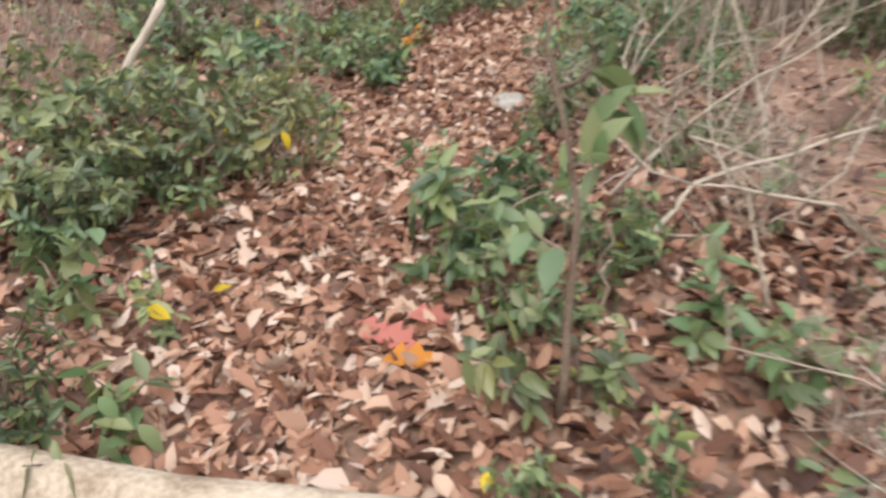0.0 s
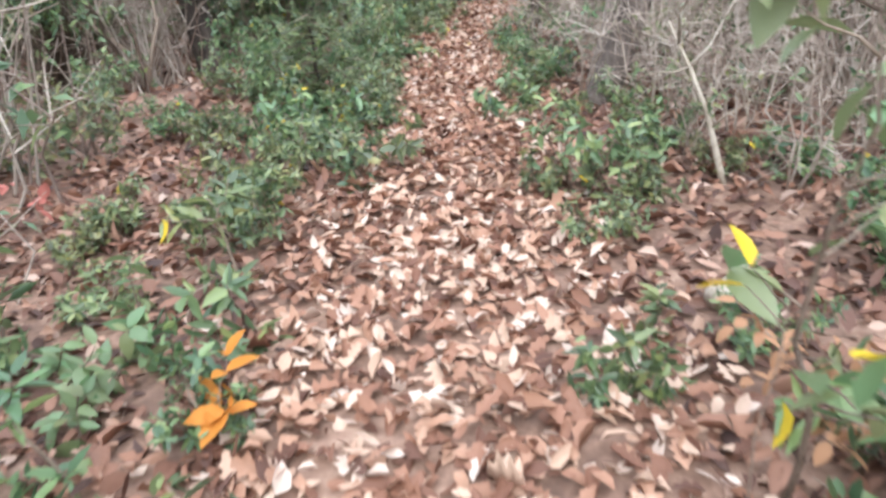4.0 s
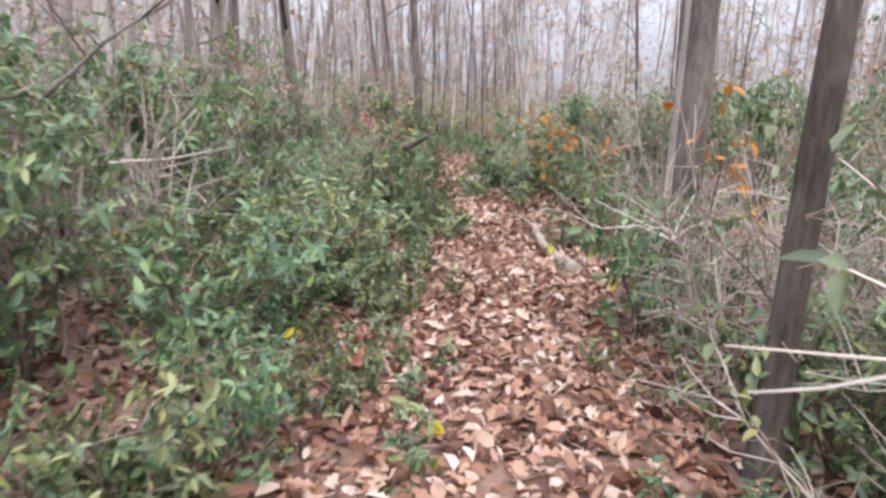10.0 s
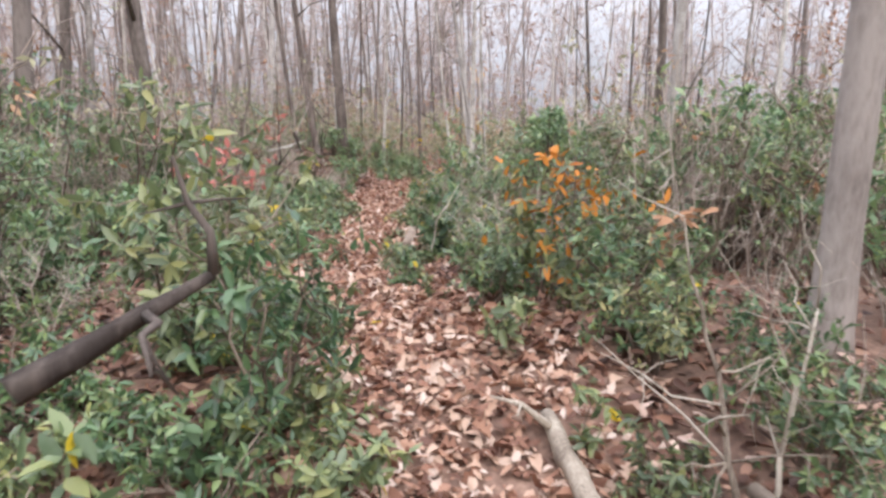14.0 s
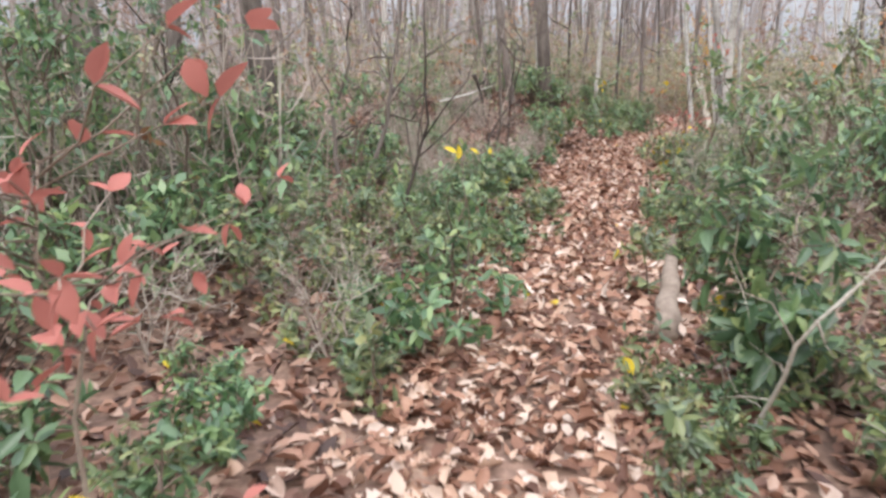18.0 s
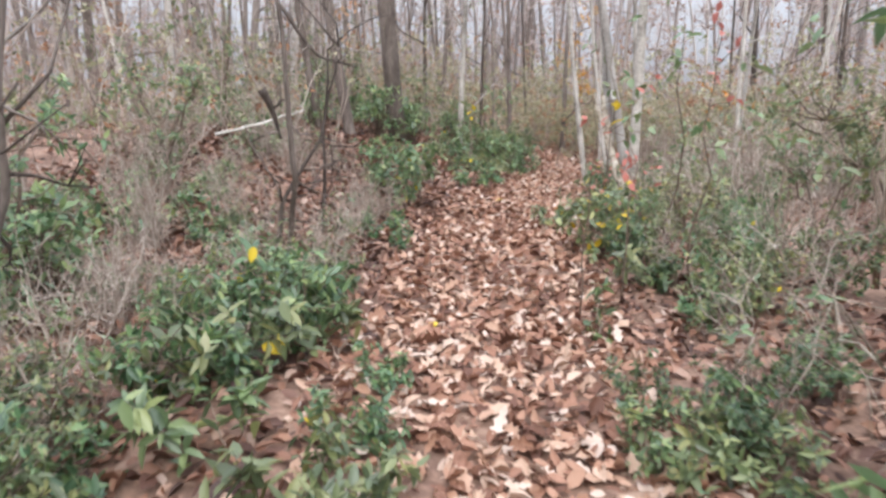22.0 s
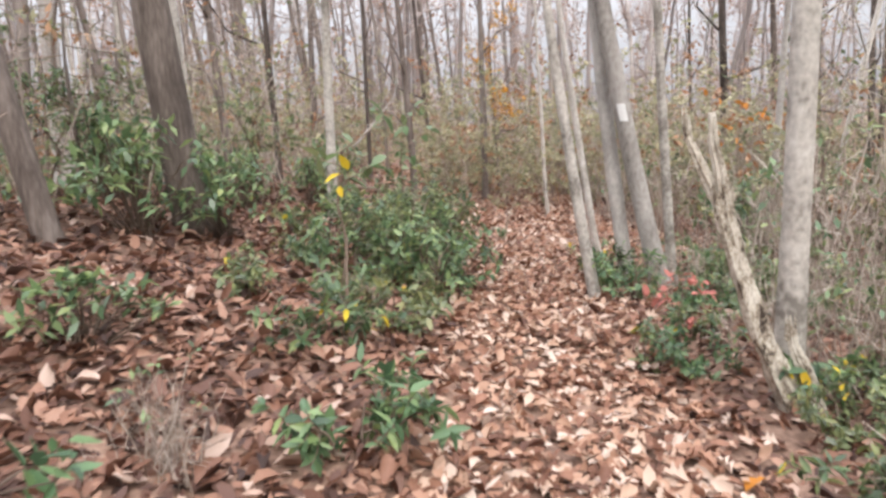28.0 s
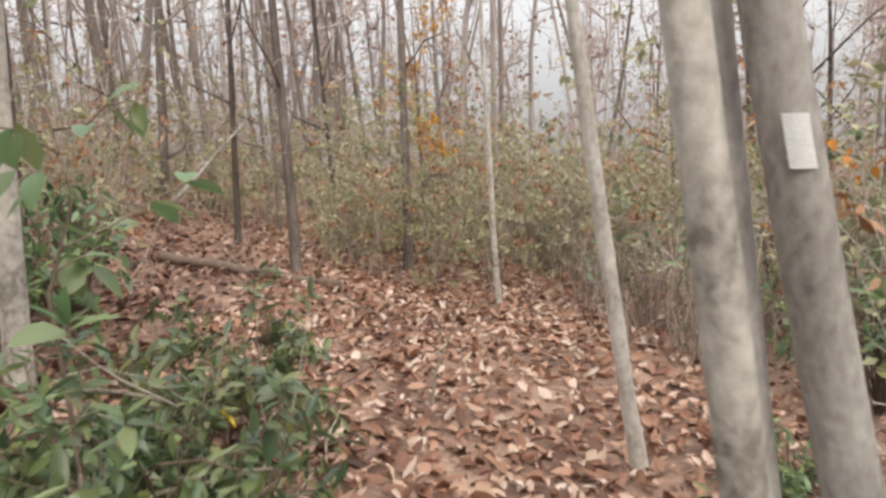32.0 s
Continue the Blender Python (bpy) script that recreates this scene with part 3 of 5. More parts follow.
# the low fringe left of the line
zone(15.2, 19.6, -1.7, -.6, "low", 11, .9)
zone(16, 19, -3.0, -1.6, "mid", 5, .6)
zone(22.5, 25.5, -2.2, -.6, "low", 6, .9)
# the middle
zone(25, 29, .85, 2.4, "mid", 9, .75)
zone(25, 29.5, -2.4, -.6, "low", 14, .95)
zone(26, 30, -4.5, -2.4, "mid", 9, .9)
zone(25, 31, .4, 1.8, "low", 16, .9)
zone(28, 34, 1.2, 3.2, "mid", 14, .95)
zone(29.5, 35, -1.6, -.5, "low", 16, .9)
zone(36.5, 40, 1.0, 2.4, "mid", 6, .8)
zone(29.5, 35, .4, 1.2, "low", 14, .7)
zone(31, 34.5, -2.4, -1.1, "mid", 6, .75)
zone(30, 36, -5, -2.4, "low", 12, 1.1)
zone(31, 35, 2.4, 4.5, "tall", 5, .85)
zone(26, 37, 3.2, 7, "mid", 14, 1.1)
zone(26, 37, -8, -3, "brush", 9, 1.1)
zone(27, 37, -6, -2.4, "low", 16, 1.3)
zone(27, 37, -7, -2.6, "mid", 8, 1.0)
zone(34, 39, .9, 2.4, "mid", 9, .7)
zone(34, 38.5, .6, 1.4, "low", 5, .8)
zone(35, 39, -2.6, -.8, "low", 10, .75)
zone(26, 38, .9, 2.4, "brush", 10, .85)
zone(27, 33, -3.0, -1.0, "brush", 9, .8)
zone(33, 39.5, -4.0, -.9, "brush", 11, .65)
zone(33, 38, -3.5, -.8, "low", 8, .8)
zone(36, 40, -3.6, -.9, "brush", 8, .55)
zone(36, 42, -6, -2.4, "brush", 9, .9)
# the deeper growth on both sides
zone(13, 37, 3.0, 9, "brush", 46, 1.7)
zone(13, 37, -9, -3.0, "brush", 46, 1.7)
zone(14, 36, 3.2, 8, "tall", 18, .9)
zone(14, 30, -8, -3.2, "tall", 12, .9)
zone(24, 38, -8, -2.8, "mid", 20, 1.1)
zone(12, 38, 6, 12, "tall", 16, 1.15)
zone(12, 38, -13, -6, "tall", 18, 1.15)
zone(35.5, 43.5, -7, -1.2, "brush", 34, .55, True)
zone(36, 43, -6, -1.6, "low", 16, .8, True)
zone(40, 46, 1.4, 3, "brush", 10, .7, True)
zone(19, 24.5, .95, 2.4, "brush", 13, 1.05)
zone(18.5, 22.5, -1.3, -.65, "low", 8, .9)
zone(31.5, 35.6, -2.0, -.62, "low", 12, 1.05)
zone(32, 35.5, -2.4, -1.25, "mid", 5, .6)
zone(26.3, 29.5, -1.3, -.62, "low", 8, .9)
zone(17.5, 21, -2.3, -1.0, "mid", 6, .75)
# the open last stretch
zone(43.5, 47, -2.6, -.9, "low", 9, 1.0)
zone(40, 48, .7, 2.4, "low", 14, .9)
zone(44, 49, -5, -2.4, "mid", 8, .9)
zone(40, 52, 2.4, 6.5, "brush", 18, 1.4)
zone(40, 50, 2.4, 6, "mid", 5, .8)
zone(47, 60, 2.5, 9, "mid", 18, 1.3)
zone(50, 62, -12, -6, "mid", 8, 1.3)
zone(49, 62, 1.4, 7, "brush", 16, 1.8)
zone(38, 52, 4, 11, "tall", 10, .9)
zone(20, 38, 7, 14, "tall", 10, 1.0)
zone(25, 40, -16, -8, "tall", 8, 1.0)
# crooked tall laurels between the trees
zone(13, 17, -7, -5.2, "crooked", 3, 1.0)
zone(14, 23, 2.3, 5.5, "crooked", 8, .9)
zone(17, 24, -6, -3.0, "crooked", 5, .95)
zone(23, 28, -6, -3.0, "crooked", 4, .85)
zone(25, 36, -7, -2.6, "crooked", 12, .85)
zone(26, 31, 2.6, 6, "crooked", 4, .8)
zone(30, 36, 2.2, 5, "crooked", 6, .8)
zone(36, 40, -7, -3.5, "crooked", 3, .9)
zone(43, 50, -8, -3.6, "crooked", 5, .85)
zone(36, 42, 2.6, 5, "crooked", 3, .8)
# seedlings that narrow the trodden line
zone(6.5, 13, -1.1, -.3, "sprig", 12, 1.1)
zone(9, 13.5, -2.6, -.7, "sprig", 16, 1.4)
zone(6.5, 13, .3, 1.2, "sprig", 12, 1.1)
zone(14, 24, -1.0, -.3, "sprig", 16, 1.0)
zone(14, 24, .3, 1.0, "sprig", 14, 1.0)
zone(25, 34.5, -1.2, -.3, "sprig", 20, 1.0)
zone(34.5, 39, -1.8, -.85, "sprig", 8, 1.0)
zone(25, 36, .3, 1.0, "sprig", 12, 1.0)
zone(36, 46, .4, 1.2, "sprig", 6, 1.0)
for mat_name, (g, mat) in FAR.items():
    leafy = "leaf" in mat_name
    tagged(new("far_shrub_leaves" if leafy else "far_shrub_stems", g.mesh("far_shrubs", mat)),
           "green leaves of the shrubs deeper in the woods" if leafy else "brown stems of the shrubs deeper in the woods", "shrubs", kind="stuff")


# ---- trees ----
TRUNK_LINE = {}


def tree(name, rng, height, r, bark, limbs=7, first=.3, lean=(0, 0), bend=.012, sides=12, crown=True, crown_mat=None, leaf_mat=None):
    """A bare tree: tapered uneven trunk with root flare, limbs, and a crown of fine twigs."""
    base = new(name)
    n = 14
    line, wob = [], Vector((0, 0, 0))
    for i in range(n + 1):
        u = i / n
        wob += Vector((rng.uniform(-1, 1), rng.uniform(-1, 1), 0)) * bend * height * .35
        line.append(Vector((lean[0] * height * u, lean[1] * height * u, height * u * (u * .35 + .65) - .1)) + wob * u)
    g = Geo()
    rad = [r * ((1 - i / n) ** .8 * .93 + .07) * (1.45 if i == 0 else 1) for i in range(n + 1)]
    line.insert(1, line[0].lerp(line[1], .3))
    rad.insert(1, r * 1.08)
    g.tube(line, rad, sides, .07, rng)
    TRUNK_LINE[base.name] = (list(line), list(rad))
    part("trunk", g.mesh("trunk", bark), base)
    tw = Geo()
    lv = Geo()
    for k in range(limbs):
        u = first + (1 - first) * (k + rng.random()) / limbs
        j = min(len(line) - 2, max(1, int(u * (len(line) - 1))))
        p0 = line[j]
        a = rng.uniform(0, 6.28)
        size = height * rng.uniform(.1, .2) * (1.25 - .5 * u)
        end = p0 + Vector((math.cos(a), math.sin(a), rng.uniform(.25, 1.0))) * size
        lb = sway(rng, p0, end, 4, .07, .05)
        g = Geo()
        r0 = rad[j] * .38
        g.tube(lb, [r0, r0 * .8, r0 * .6, r0 * .4, r0 * .2], 5)
        part("limb", g.mesh("limb", bark), base)
        if crown:
            for _ in range(11):
                q = lb[rng.randrange(1, 5)]
                e2 = q + (unit(rng) + Vector((0, 0, .35))) * size * rng.uniform(.3, .65)
                t2 = sway(rng, q, e2, 3, .1)
                tw.tube(t2, [.011, .008, .006, .004], 3, cap=False)
                for _ in range(2):
                    q2 = t2[rng.randrange(1, 4)]
                    e3 = q2 + (unit(rng) + Vector((0, 0, .2))) * size * .28
                    tw.tube([q2, q2.lerp(e3, .5) + unit(rng) * .05, e3], [.005, .004, .002], 3, cap=False)
                    if leaf_mat:
                        for _ in range(6):
                            w = unit(rng)
                            lv.leaves([tuple(e3 + unit(rng) * .08)], [tuple(w)], [(0, 0, 1.0)], .12, .065, .1, .2, 'plain')
    if crown:
        part("crown", tw.mesh("crown", crown_mat or TWIG), base)
    if leaf_mat and lv.n:
        part("foliage", lv.mesh("foliage", leaf_mat), base)
    return base


def stand(ob, x, y, turn=0.0, size=1.0):
    ob.matrix_basis = Matrix.LocRotScale((x, y, gz(x, y) - .02), Euler((0, 0, turn)), (size,) * 3)
    return ob


rng = random.Random(31)
A4, A2, A3 = radians(-30), radians(-17), radians(-26.5)
# trees of the last stretch
stand(tagged(tree("birch_tree", rng, 13, .088, PALE_BARK, 6, .45, (.0, .0), .006), "slim pale grey birch beside the trail", "tree"), *spot(4, 2.27, 5.34), A4)
stand(tagged(tree("birch_tree", rng, 11, .057, PALE_BARK, 6, .5, (-.125, .02), .004), "slim grey birch leaning over the trail", "tree"), *spot(4, 1.89, 7.8), A4)
stand(tagged(tree("birch_tree", rng, 11, .05, PALE_BARK, 5, .5, (-.125, .0), .004), "thin whitish birch leaning over the trail", "tree"), *spot(4, 2.63, 10.1), A4)
blaze_tree = stand(tagged(tree("beech_tree", rng, 15, .11, GREY_BARK, 7, .42, (-.16, .03), .003), "leaning grey trunk with a painted white trail blaze", "tree"), *spot(4, 2.87, 8.62), A4)
stand(tagged(tree("beech_tree", rng, 15, .085, GREY_BARK, 7, .42, (-.09, .03), .004), "grey beech trunk leaning in a cluster of stems", "tree"), *spot(4, 2.56, 8.84), A4)
stand(tagged(tree("birch_tree", rng, 13, .055, PALE_BARK, 6, .42, (-.06, .0), .006), "slender pale birch stem in a cluster", "tree"), *spot(4, 3.0, 8.66), A4)
stand(tagged(tree("beech_tree", rng, 14, .065, GREY_BARK, 6, .42, (.03, .0), .006), "upright grey beech trunk among brush", "tree"), *spot(4, 6.0, 12.0), A4)
stand(tagged(tree("birch_tree", rng, 12, .05, PALE_BARK, 6, .42, (-.03, .0), .006), "slender pale birch among brush", "tree"), *spot(4, 5.6, 10.6), A4)
stand(tagged(tree("oak_tree", rng, 18, .19, DARK_BARK, 8, .4, (-.07, .0), .005), "big dark furrowed oak trunk on the leafy bank", "tree"), *spot(4, -1.92, 8.32), A4)
stand(tagged(tree("birch_tree", rng, 12, .06, PALE_BARK, 6, .42, (-.03, .0), .008), "thin pale birch next to a dark oak", "tree"), *spot(4, -2.6, 10.84), A4)
stand(tagged(tree("oak_tree", rng, 16, .10, DARK_BARK, 7, .4, (-.12, .0), .005), "dark oak trunk leaning on the leafy bank", "tree"), *spot(4, -2.6, 6.98), A4)
stand(tagged(tree("oak_tree", rng, 15, .075, DARK_BARK, 6, .4, (-.12, .02), .006), "slim dark trunk leaning beside a bigger oak", "tree"), *spot(4, -3.25, 7.2), A4)
stand(tagged(tree("birch_tree", rng, 8, .075, PALE_BARK, 5, .42, (.02, .0), .008), "pale birch trunk on the leafy bank", "tree"), *spot(4, -.82, 10.5), A4)
stand(tagged(tree("birch_tree", rng, 9, .045, PALE_BARK, 5, .42, (-.05, .0), .012), "thin pale sapling at the edge of the trail", "tree"), *spot(4, 3.21, 15.6), A4)
stand(tagged(tree("beech_tree", random.Random(77), 5.6, .05, DARK_BARK, 5, .42, (-.03, .0), .006, leaf_mat=AMBER), "young beech holding a cluster of amber leaves", "tree"), *spot(4, 2.9, 20.3), A4)
# trees of the thicket
stand(tagged(tree("oak_tree", rng, 16, .17, DARK_BARK, 7, .3, (-.05, .0), .006), "dark oak trunk standing in laurel", "tree"), *spot(2, -2.75, 5.7), A2)
stand(tagged(tree("oak_tree", rng, 12, .13, DARK_BARK, 6, .3, (.30, .12), .006), "rough dark trunk leaning away from the trail", "tree"), *spot(2, 1.38, 2.5), A2)
stand(tagged(tree("oak_tree", rng, 11, .085, DARK_BARK, 6, .3, (.22, .2), .006), "slim dark stem forking off beside a leaning trunk", "tree"), *spot(2, 1.45, 2.85), A2)
stand(tagged(tree("oak_tree", rng, 13, .062, DARK_BARK, 6, .3, (.01, .0), .008), "slender dark trunk hung with leaves", "tree"), *spot(2, 1.54, 6.3), A2)
stand(tagged(tree("beech_tree", rng, 15, .11, BROWN_BARK, 7, .35, (-.01, .0), .004), "straight grey beech trunk beside the trail", "tree"), *spot(2, 2.32, 8.5), A2)
stand(tagged(tree("beech_tree", rng, 17, .115, BROWN_BARK, 7, .35, (.0, .0), .004), "stout grey trunk behind the laurel", "tree"), *spot(2, 3.9, 11.8), A2)
stand(tagged(tree("oak_tree", rng, 14, .07, DARK_BARK, 6, .35, (.01, .0), .006), "slim dark trunk above the laurel", "tree"), *spot(2, -2.6, 15.5), A2)
# trees of the middle
stand(tagged(tree("oak_tree", rng, 15, .16, DARK_BARK, 7, .3, (-.08, .0), .006), "dark oak trunk in the undergrowth", "tree"), *spot(3, -4.2, 10.3), A3)

WOODS = []
for i in range(8):
    bark = (BROWN_BARK, GREY_BARK, PALE_BARK, GREY_BARK, DARK_BARK, PALE_BARK, PALE_BARK, DARK_BARK)[i]
    word = {"brown_grey_bark": "brown-grey", "grey_beech_bark": "grey", "dark_furrowed_bark": "dark", "pale_birch_bark": "pale"}[bark.name]
    t = tree("forest_tree", rng, rng.uniform(13, 18), (.16, .2, .07, .11, .13, .08, .055, .1)[i], bark, 6, .22, (rng.uniform(-.09, .09), rng.uniform(-.09, .09)), .014, 9,
             leaf_mat=RUSSET if i == 3 else None)
    tagged(t, "bare %s trunk of the late-autumn woods%s" % (word, " with a few russet leaves" if i == 3 else ""), "tree", "trees of the woods")
    WOODS.append(t)
placed = 0
tries = 0
seeds = []
while placed < 120 and tries < 4000:
    tries += 1
    s, d = rng.uniform(8, SS[-1]), rng.choice((-1, 1)) * rng.uniform(4.2, 22)
    x, y = along(s, d)
    x, y = float(x) + rng.uniform(-1, 1), float(y) + rng.uniform(-1, 1)
    s_, d_ = (float(v[0]) for v in trail_at(x, y))
    if abs(d_) < 5.2 or (s_ > 37 and -7.5 < d_ < 5.5) or any((x - a) ** 2 + (y - b) ** 2 < 2.2 for a, b in seeds):
        continue
    seeds.append((x, y))
    m = Matrix.LocRotScale((x, y, gz(x, y) - .03), Euler((0, 0, rng.uniform(0, 6.28))), (rng.uniform(.8, 1.2),) * 3)
    src = WOODS[placed % 8]
    if placed < 8:
        src.matrix_basis = m
    else:
        copy_thing(src, m)
    placed += 1

# darker leaning trunks on the slope beyond the last stretch
for i, (x, y) in enumerate([(-3.0, 14.2), (-2.0, 13.5), (-2.1, 19.6), (-0.6, 17.8), (0.4, 15.9), (1.1, 20.9), (2.3, 18.8), (-0.6, 23.9), (-2.7, 25.6), (-3.5, 22.4), (4.9, 22.4), (8.4, 20.0), (9.5, 14.4), (11.6, 19.2)]):
    wx, wy = spot(4, x, y)
    lean_ = Euler((rng.uniform(-.05, .05), rng.uniform(-.13, -.03), A4)).to_matrix().to_4x4()
    copy_thing(WOODS[(4, 7, 0, 7)[i % 4]], Matrix.Translation((wx, wy, gz(wx, wy) - .05)) @ lean_ @ Matrix.Diagonal((.55, .55, rng.uniform(.8, 1.0), 1)))




def far_woods():
    """The woods beyond, too many to count: thin trunks and twigs to some seventy metres."""
    r = random.Random(41)
    trunks, twigs, lf = Geo(), Geo(), Geo()
    for i in range(900):
        s = r.uniform(0, SS[-1] + 30)
        i_ = min(len(SS) - 1, int(s / .15))
        d = r.choice((-1, 1)) * (14 + 50 * r.random() ** .8)
        if s > SS[-1]:
            d = r.uniform(-45, 45)
        ex = max(0, s - SS[-1])
        x, y = KX[i_] + d * DY[i_] + DX[i_] * ex, KY[i_] - d * DX[i_] + DY[i_] * ex
        if abs(trail_at(x, y)[1][0]) < 8 and ex == 0:
            continue
        z = gz(x, y)
        h, w = r.uniform(10, 17), r.uniform(.04, .15)
        lx, ly = r.gauss(0, .08), r.gauss(0, .08)
        top = Vector((x + lx * h, y + ly * h, z + h))
        ln = sway(r, (x, y, z - .1), top, 5, .022)
        trunks.tube(ln, [w, w * .87, w * .72, w * .55, w * .35, w * .12], 5, cap=False)
        for k in range(13):
            u = r.uniform(.08, 1)
            p = Vector((x, y, z)).lerp(top, u)
            e = p + (unit(r) + Vector((0, 0, .5))) * r.uniform(.8, 2.4)
            mid = p.lerp(e, .5) + unit(r) * .15
            twigs.tube([p, mid, e], [.036, .026, .012], 3, cap=False)
            for _ in range(8):
                e2 = mid + (unit(r) + Vector((0, 0, .25))) * r.uniform(.4, 1.1)
                twigs.tube([mid, e2], [.018, .007], 3, cap=False)
            if r.random() < .5:
                n = 8
                lf.leaves([tuple(e + unit(r) * .5) for _ in range(n)], [tuple(unit(r)) for _ in range(n)], [tuple(unit(r)) for _ in range(n)], .2, .14, .1, .1, "flat")
    tagged(new("far_leaves", lf.mesh("far_leaves", RUSSET)), "last brown and rust leaves hanging in the distant woods", "woods", kind="stuff")
    tagged(new("far_woods", trunks.mesh("far_woods", FAR_BARK)), "distant bare trunks of the autumn woods, with sky glare in their pale colour", "woods", kind="stuff")
    tagged(new("far_twigs", twigs.mesh("far_twigs", FAR_TWIG)), "fine bare twigs of the distant woods", "woods", kind="stuff")


far_woods()


def slope_woods():
    """Dark leaning trunks against the sky on the rise beyond the last stretch."""
    r = random.Random(43)
    trunks = Geo()
    for _ in range(64):
        x, y = spot(4, r.uniform(-17, 3), r.uniform(17, 36))
        if abs(trail_at(x, y)[1][0]) < 1.6:
            continue
        z, h, w = gz(x, y), r.uniform(10, 15), r.uniform(.05, .12)
        a = A4 + math.pi + r.gauss(0, .5)
        lean = r.uniform(.02, .14)
        top = Vector((x + math.cos(a) * lean * h, y + math.sin(a) * lean * h, z + h))
        ln = sway(r, (x, y, z - .1), top, 6, .012)
        trunks.tube(ln, [w, w * .9, w * .8, w * .68, w * .5, w * .3, w * .1], 6, .06, r, cap=False)
        for k in range(7):
            p = ln[r.randrange(2, 6)]
            e = p + (unit(r) + Vector((0, 0, .5))) * r.uniform(.7, 2.0)
            trunks.tube(sway(r, p, e, 2, .1), [w * .25, w * .17, .006], 4, cap=False)
    tagged(new("slope_woods", trunks.mesh("slope_woods", DARK_BARK)), "dark leaning trunks on the rise beyond the trail", "woods", kind="stuff")


slope_woods()


def undergrowth():
    """Thin saplings, twigs and scattered leaves that fill the woods beside and beyond the trail."""
    r = random.Random(51)
    tw, gr, dry, olive = Geo(), Geo(), Geo(), Geo()
    total = SS[-1]
    dense = [spot(4, r.uniform(1.0, 10), r.uniform(16.5, 25)) for _ in range(330)] + [spot(4, r.uniform(4.2, 10), r.uniform(9, 17)) for _ in range(75)]
    dense += [spot(4, r.uniform(-12, 1), r.uniform(19, 28)) for _ in range(160)]
    for i in range(3100 + len(dense)):
        s = r.uniform(4, total + 22)
        side = r.choice((-1, 1))
        d = side * (3.6 + 20 * r.random() ** 1.3)
        ex = max(0, s - total)
        if ex:
            d = r.uniform(-20, 20)
        x, y = along(min(s, total - .2), d)
        x, y = float(x) + DX[-1] * ex + r.uniform(-.5, .5), float(y) + DY[-1] * ex + r.uniform(-.5, .5)
        if i >= len(dense) and abs(trail_at(x, y)[1][0]) < 3 and ex == 0:
            continue
        thick = i < len(dense)
        if thick:
            x, y = dense[i]
        z = gz(x, y)
        h = r.uniform(.7, 3.2)
        for k in range(r.randrange(1, 3) if thick else r.randrange(2, 5)):
            top = Vector((x + r.gauss(0, .3) * h, y + r.gauss(0, .3) * h, z + h * r.uniform(.6, 1.1)))
            ln = sway(r, (x + r.gauss(0, .1), y + r.gauss(0, .1), z - .05), top, 3, .05)
            w = r.uniform(.004, .01) if thick else r.uniform(.006, .014)
            tw.tube(ln, [w, w * .8, w * .6, w * .3], 3, cap=False)
            for _ in range(11 if thick else 5):
                p = ln[r.randrange(1, 4)]
                e = p + (unit(r) + Vector((0, 0, .3))) * r.uniform(.15, .9 if thick else .5)
                tw.tube([p, e], [w * .5, w * .2], 3, cap=False)
                leafy = r.random() * (.6 if thick else 1)
                if leafy < .5:
                    g = gr if leafy < (.05 if thick else .14) else olive if leafy < (.42 if thick else .36) else dry
                    n = r.randrange(5, 11) if thick else r.randrange(3, 7)
                    q = [tuple(e + unit(r) * .06) for _ in range(n)]
                    g.leaves(q, [tuple(unit(r)) for _ in range(n)], [tuple(unit(r) + Vector((0, 0, .8))) for _ in range(n)], .12, .055, .15, .15, 'flat')
    tagged(new("undergrowth", tw.mesh("undergrowth", TWIG)), "thin tangled brown twigs and saplings under the trees", "undergrowth", kind="stuff")
    tagged(new("undergrowth_leaves", gr.mesh("undergrowth_leaves", GREEN)), "scattered green leaves on the undergrowth", "undergrowth", kind="stuff")
    tagged(new("olive_leaves", olive.mesh("olive_leaves", OLIVE)), "fading olive leaves on the undergrowth", "undergrowth", kind="stuff")
    tagged(new("dry_leaves", dry.mesh("dry_leaves", DRY)), "dry tan and rust leaves still hanging on saplings", "undergrowth", kind="stuff")


DRY = material("hanging_dry_leaf", [(0.1, (0.24, 0.11, 0.06)), (0.5, (0.42, 0.22, 0.12)), (0.9, (0.56, 0.38, 0.25))], 0.7, 6, 50, 0.15, 0.85, "island", 0.2, 0.25)
undergrowth()

# ---- single things beside the trail ----
hr = random.Random(61)


def hero(k, x, y, h, r, stems=3, twigs=7, whorl=6, leaf=.11, label="glossy green laurel bush at the edge of the trail", **more):
    alone = stems * twigs * whorl < 110              # the small ones near the walker have every leaf as a part
    b = shrub("laurel_bush", hr, h, r, stems, twigs, whorl, leaf, single=alone, thick=.009, **more)
    wx, wy = spot(k, x, y)
    b.matrix_basis = Matrix.LocRotScale((wx, wy, gz(wx, wy) - .01), Euler((0, 0, hr.uniform(0, 6.28))), None)
    return tagged(b, label, "bush", "bushes close to the trail")


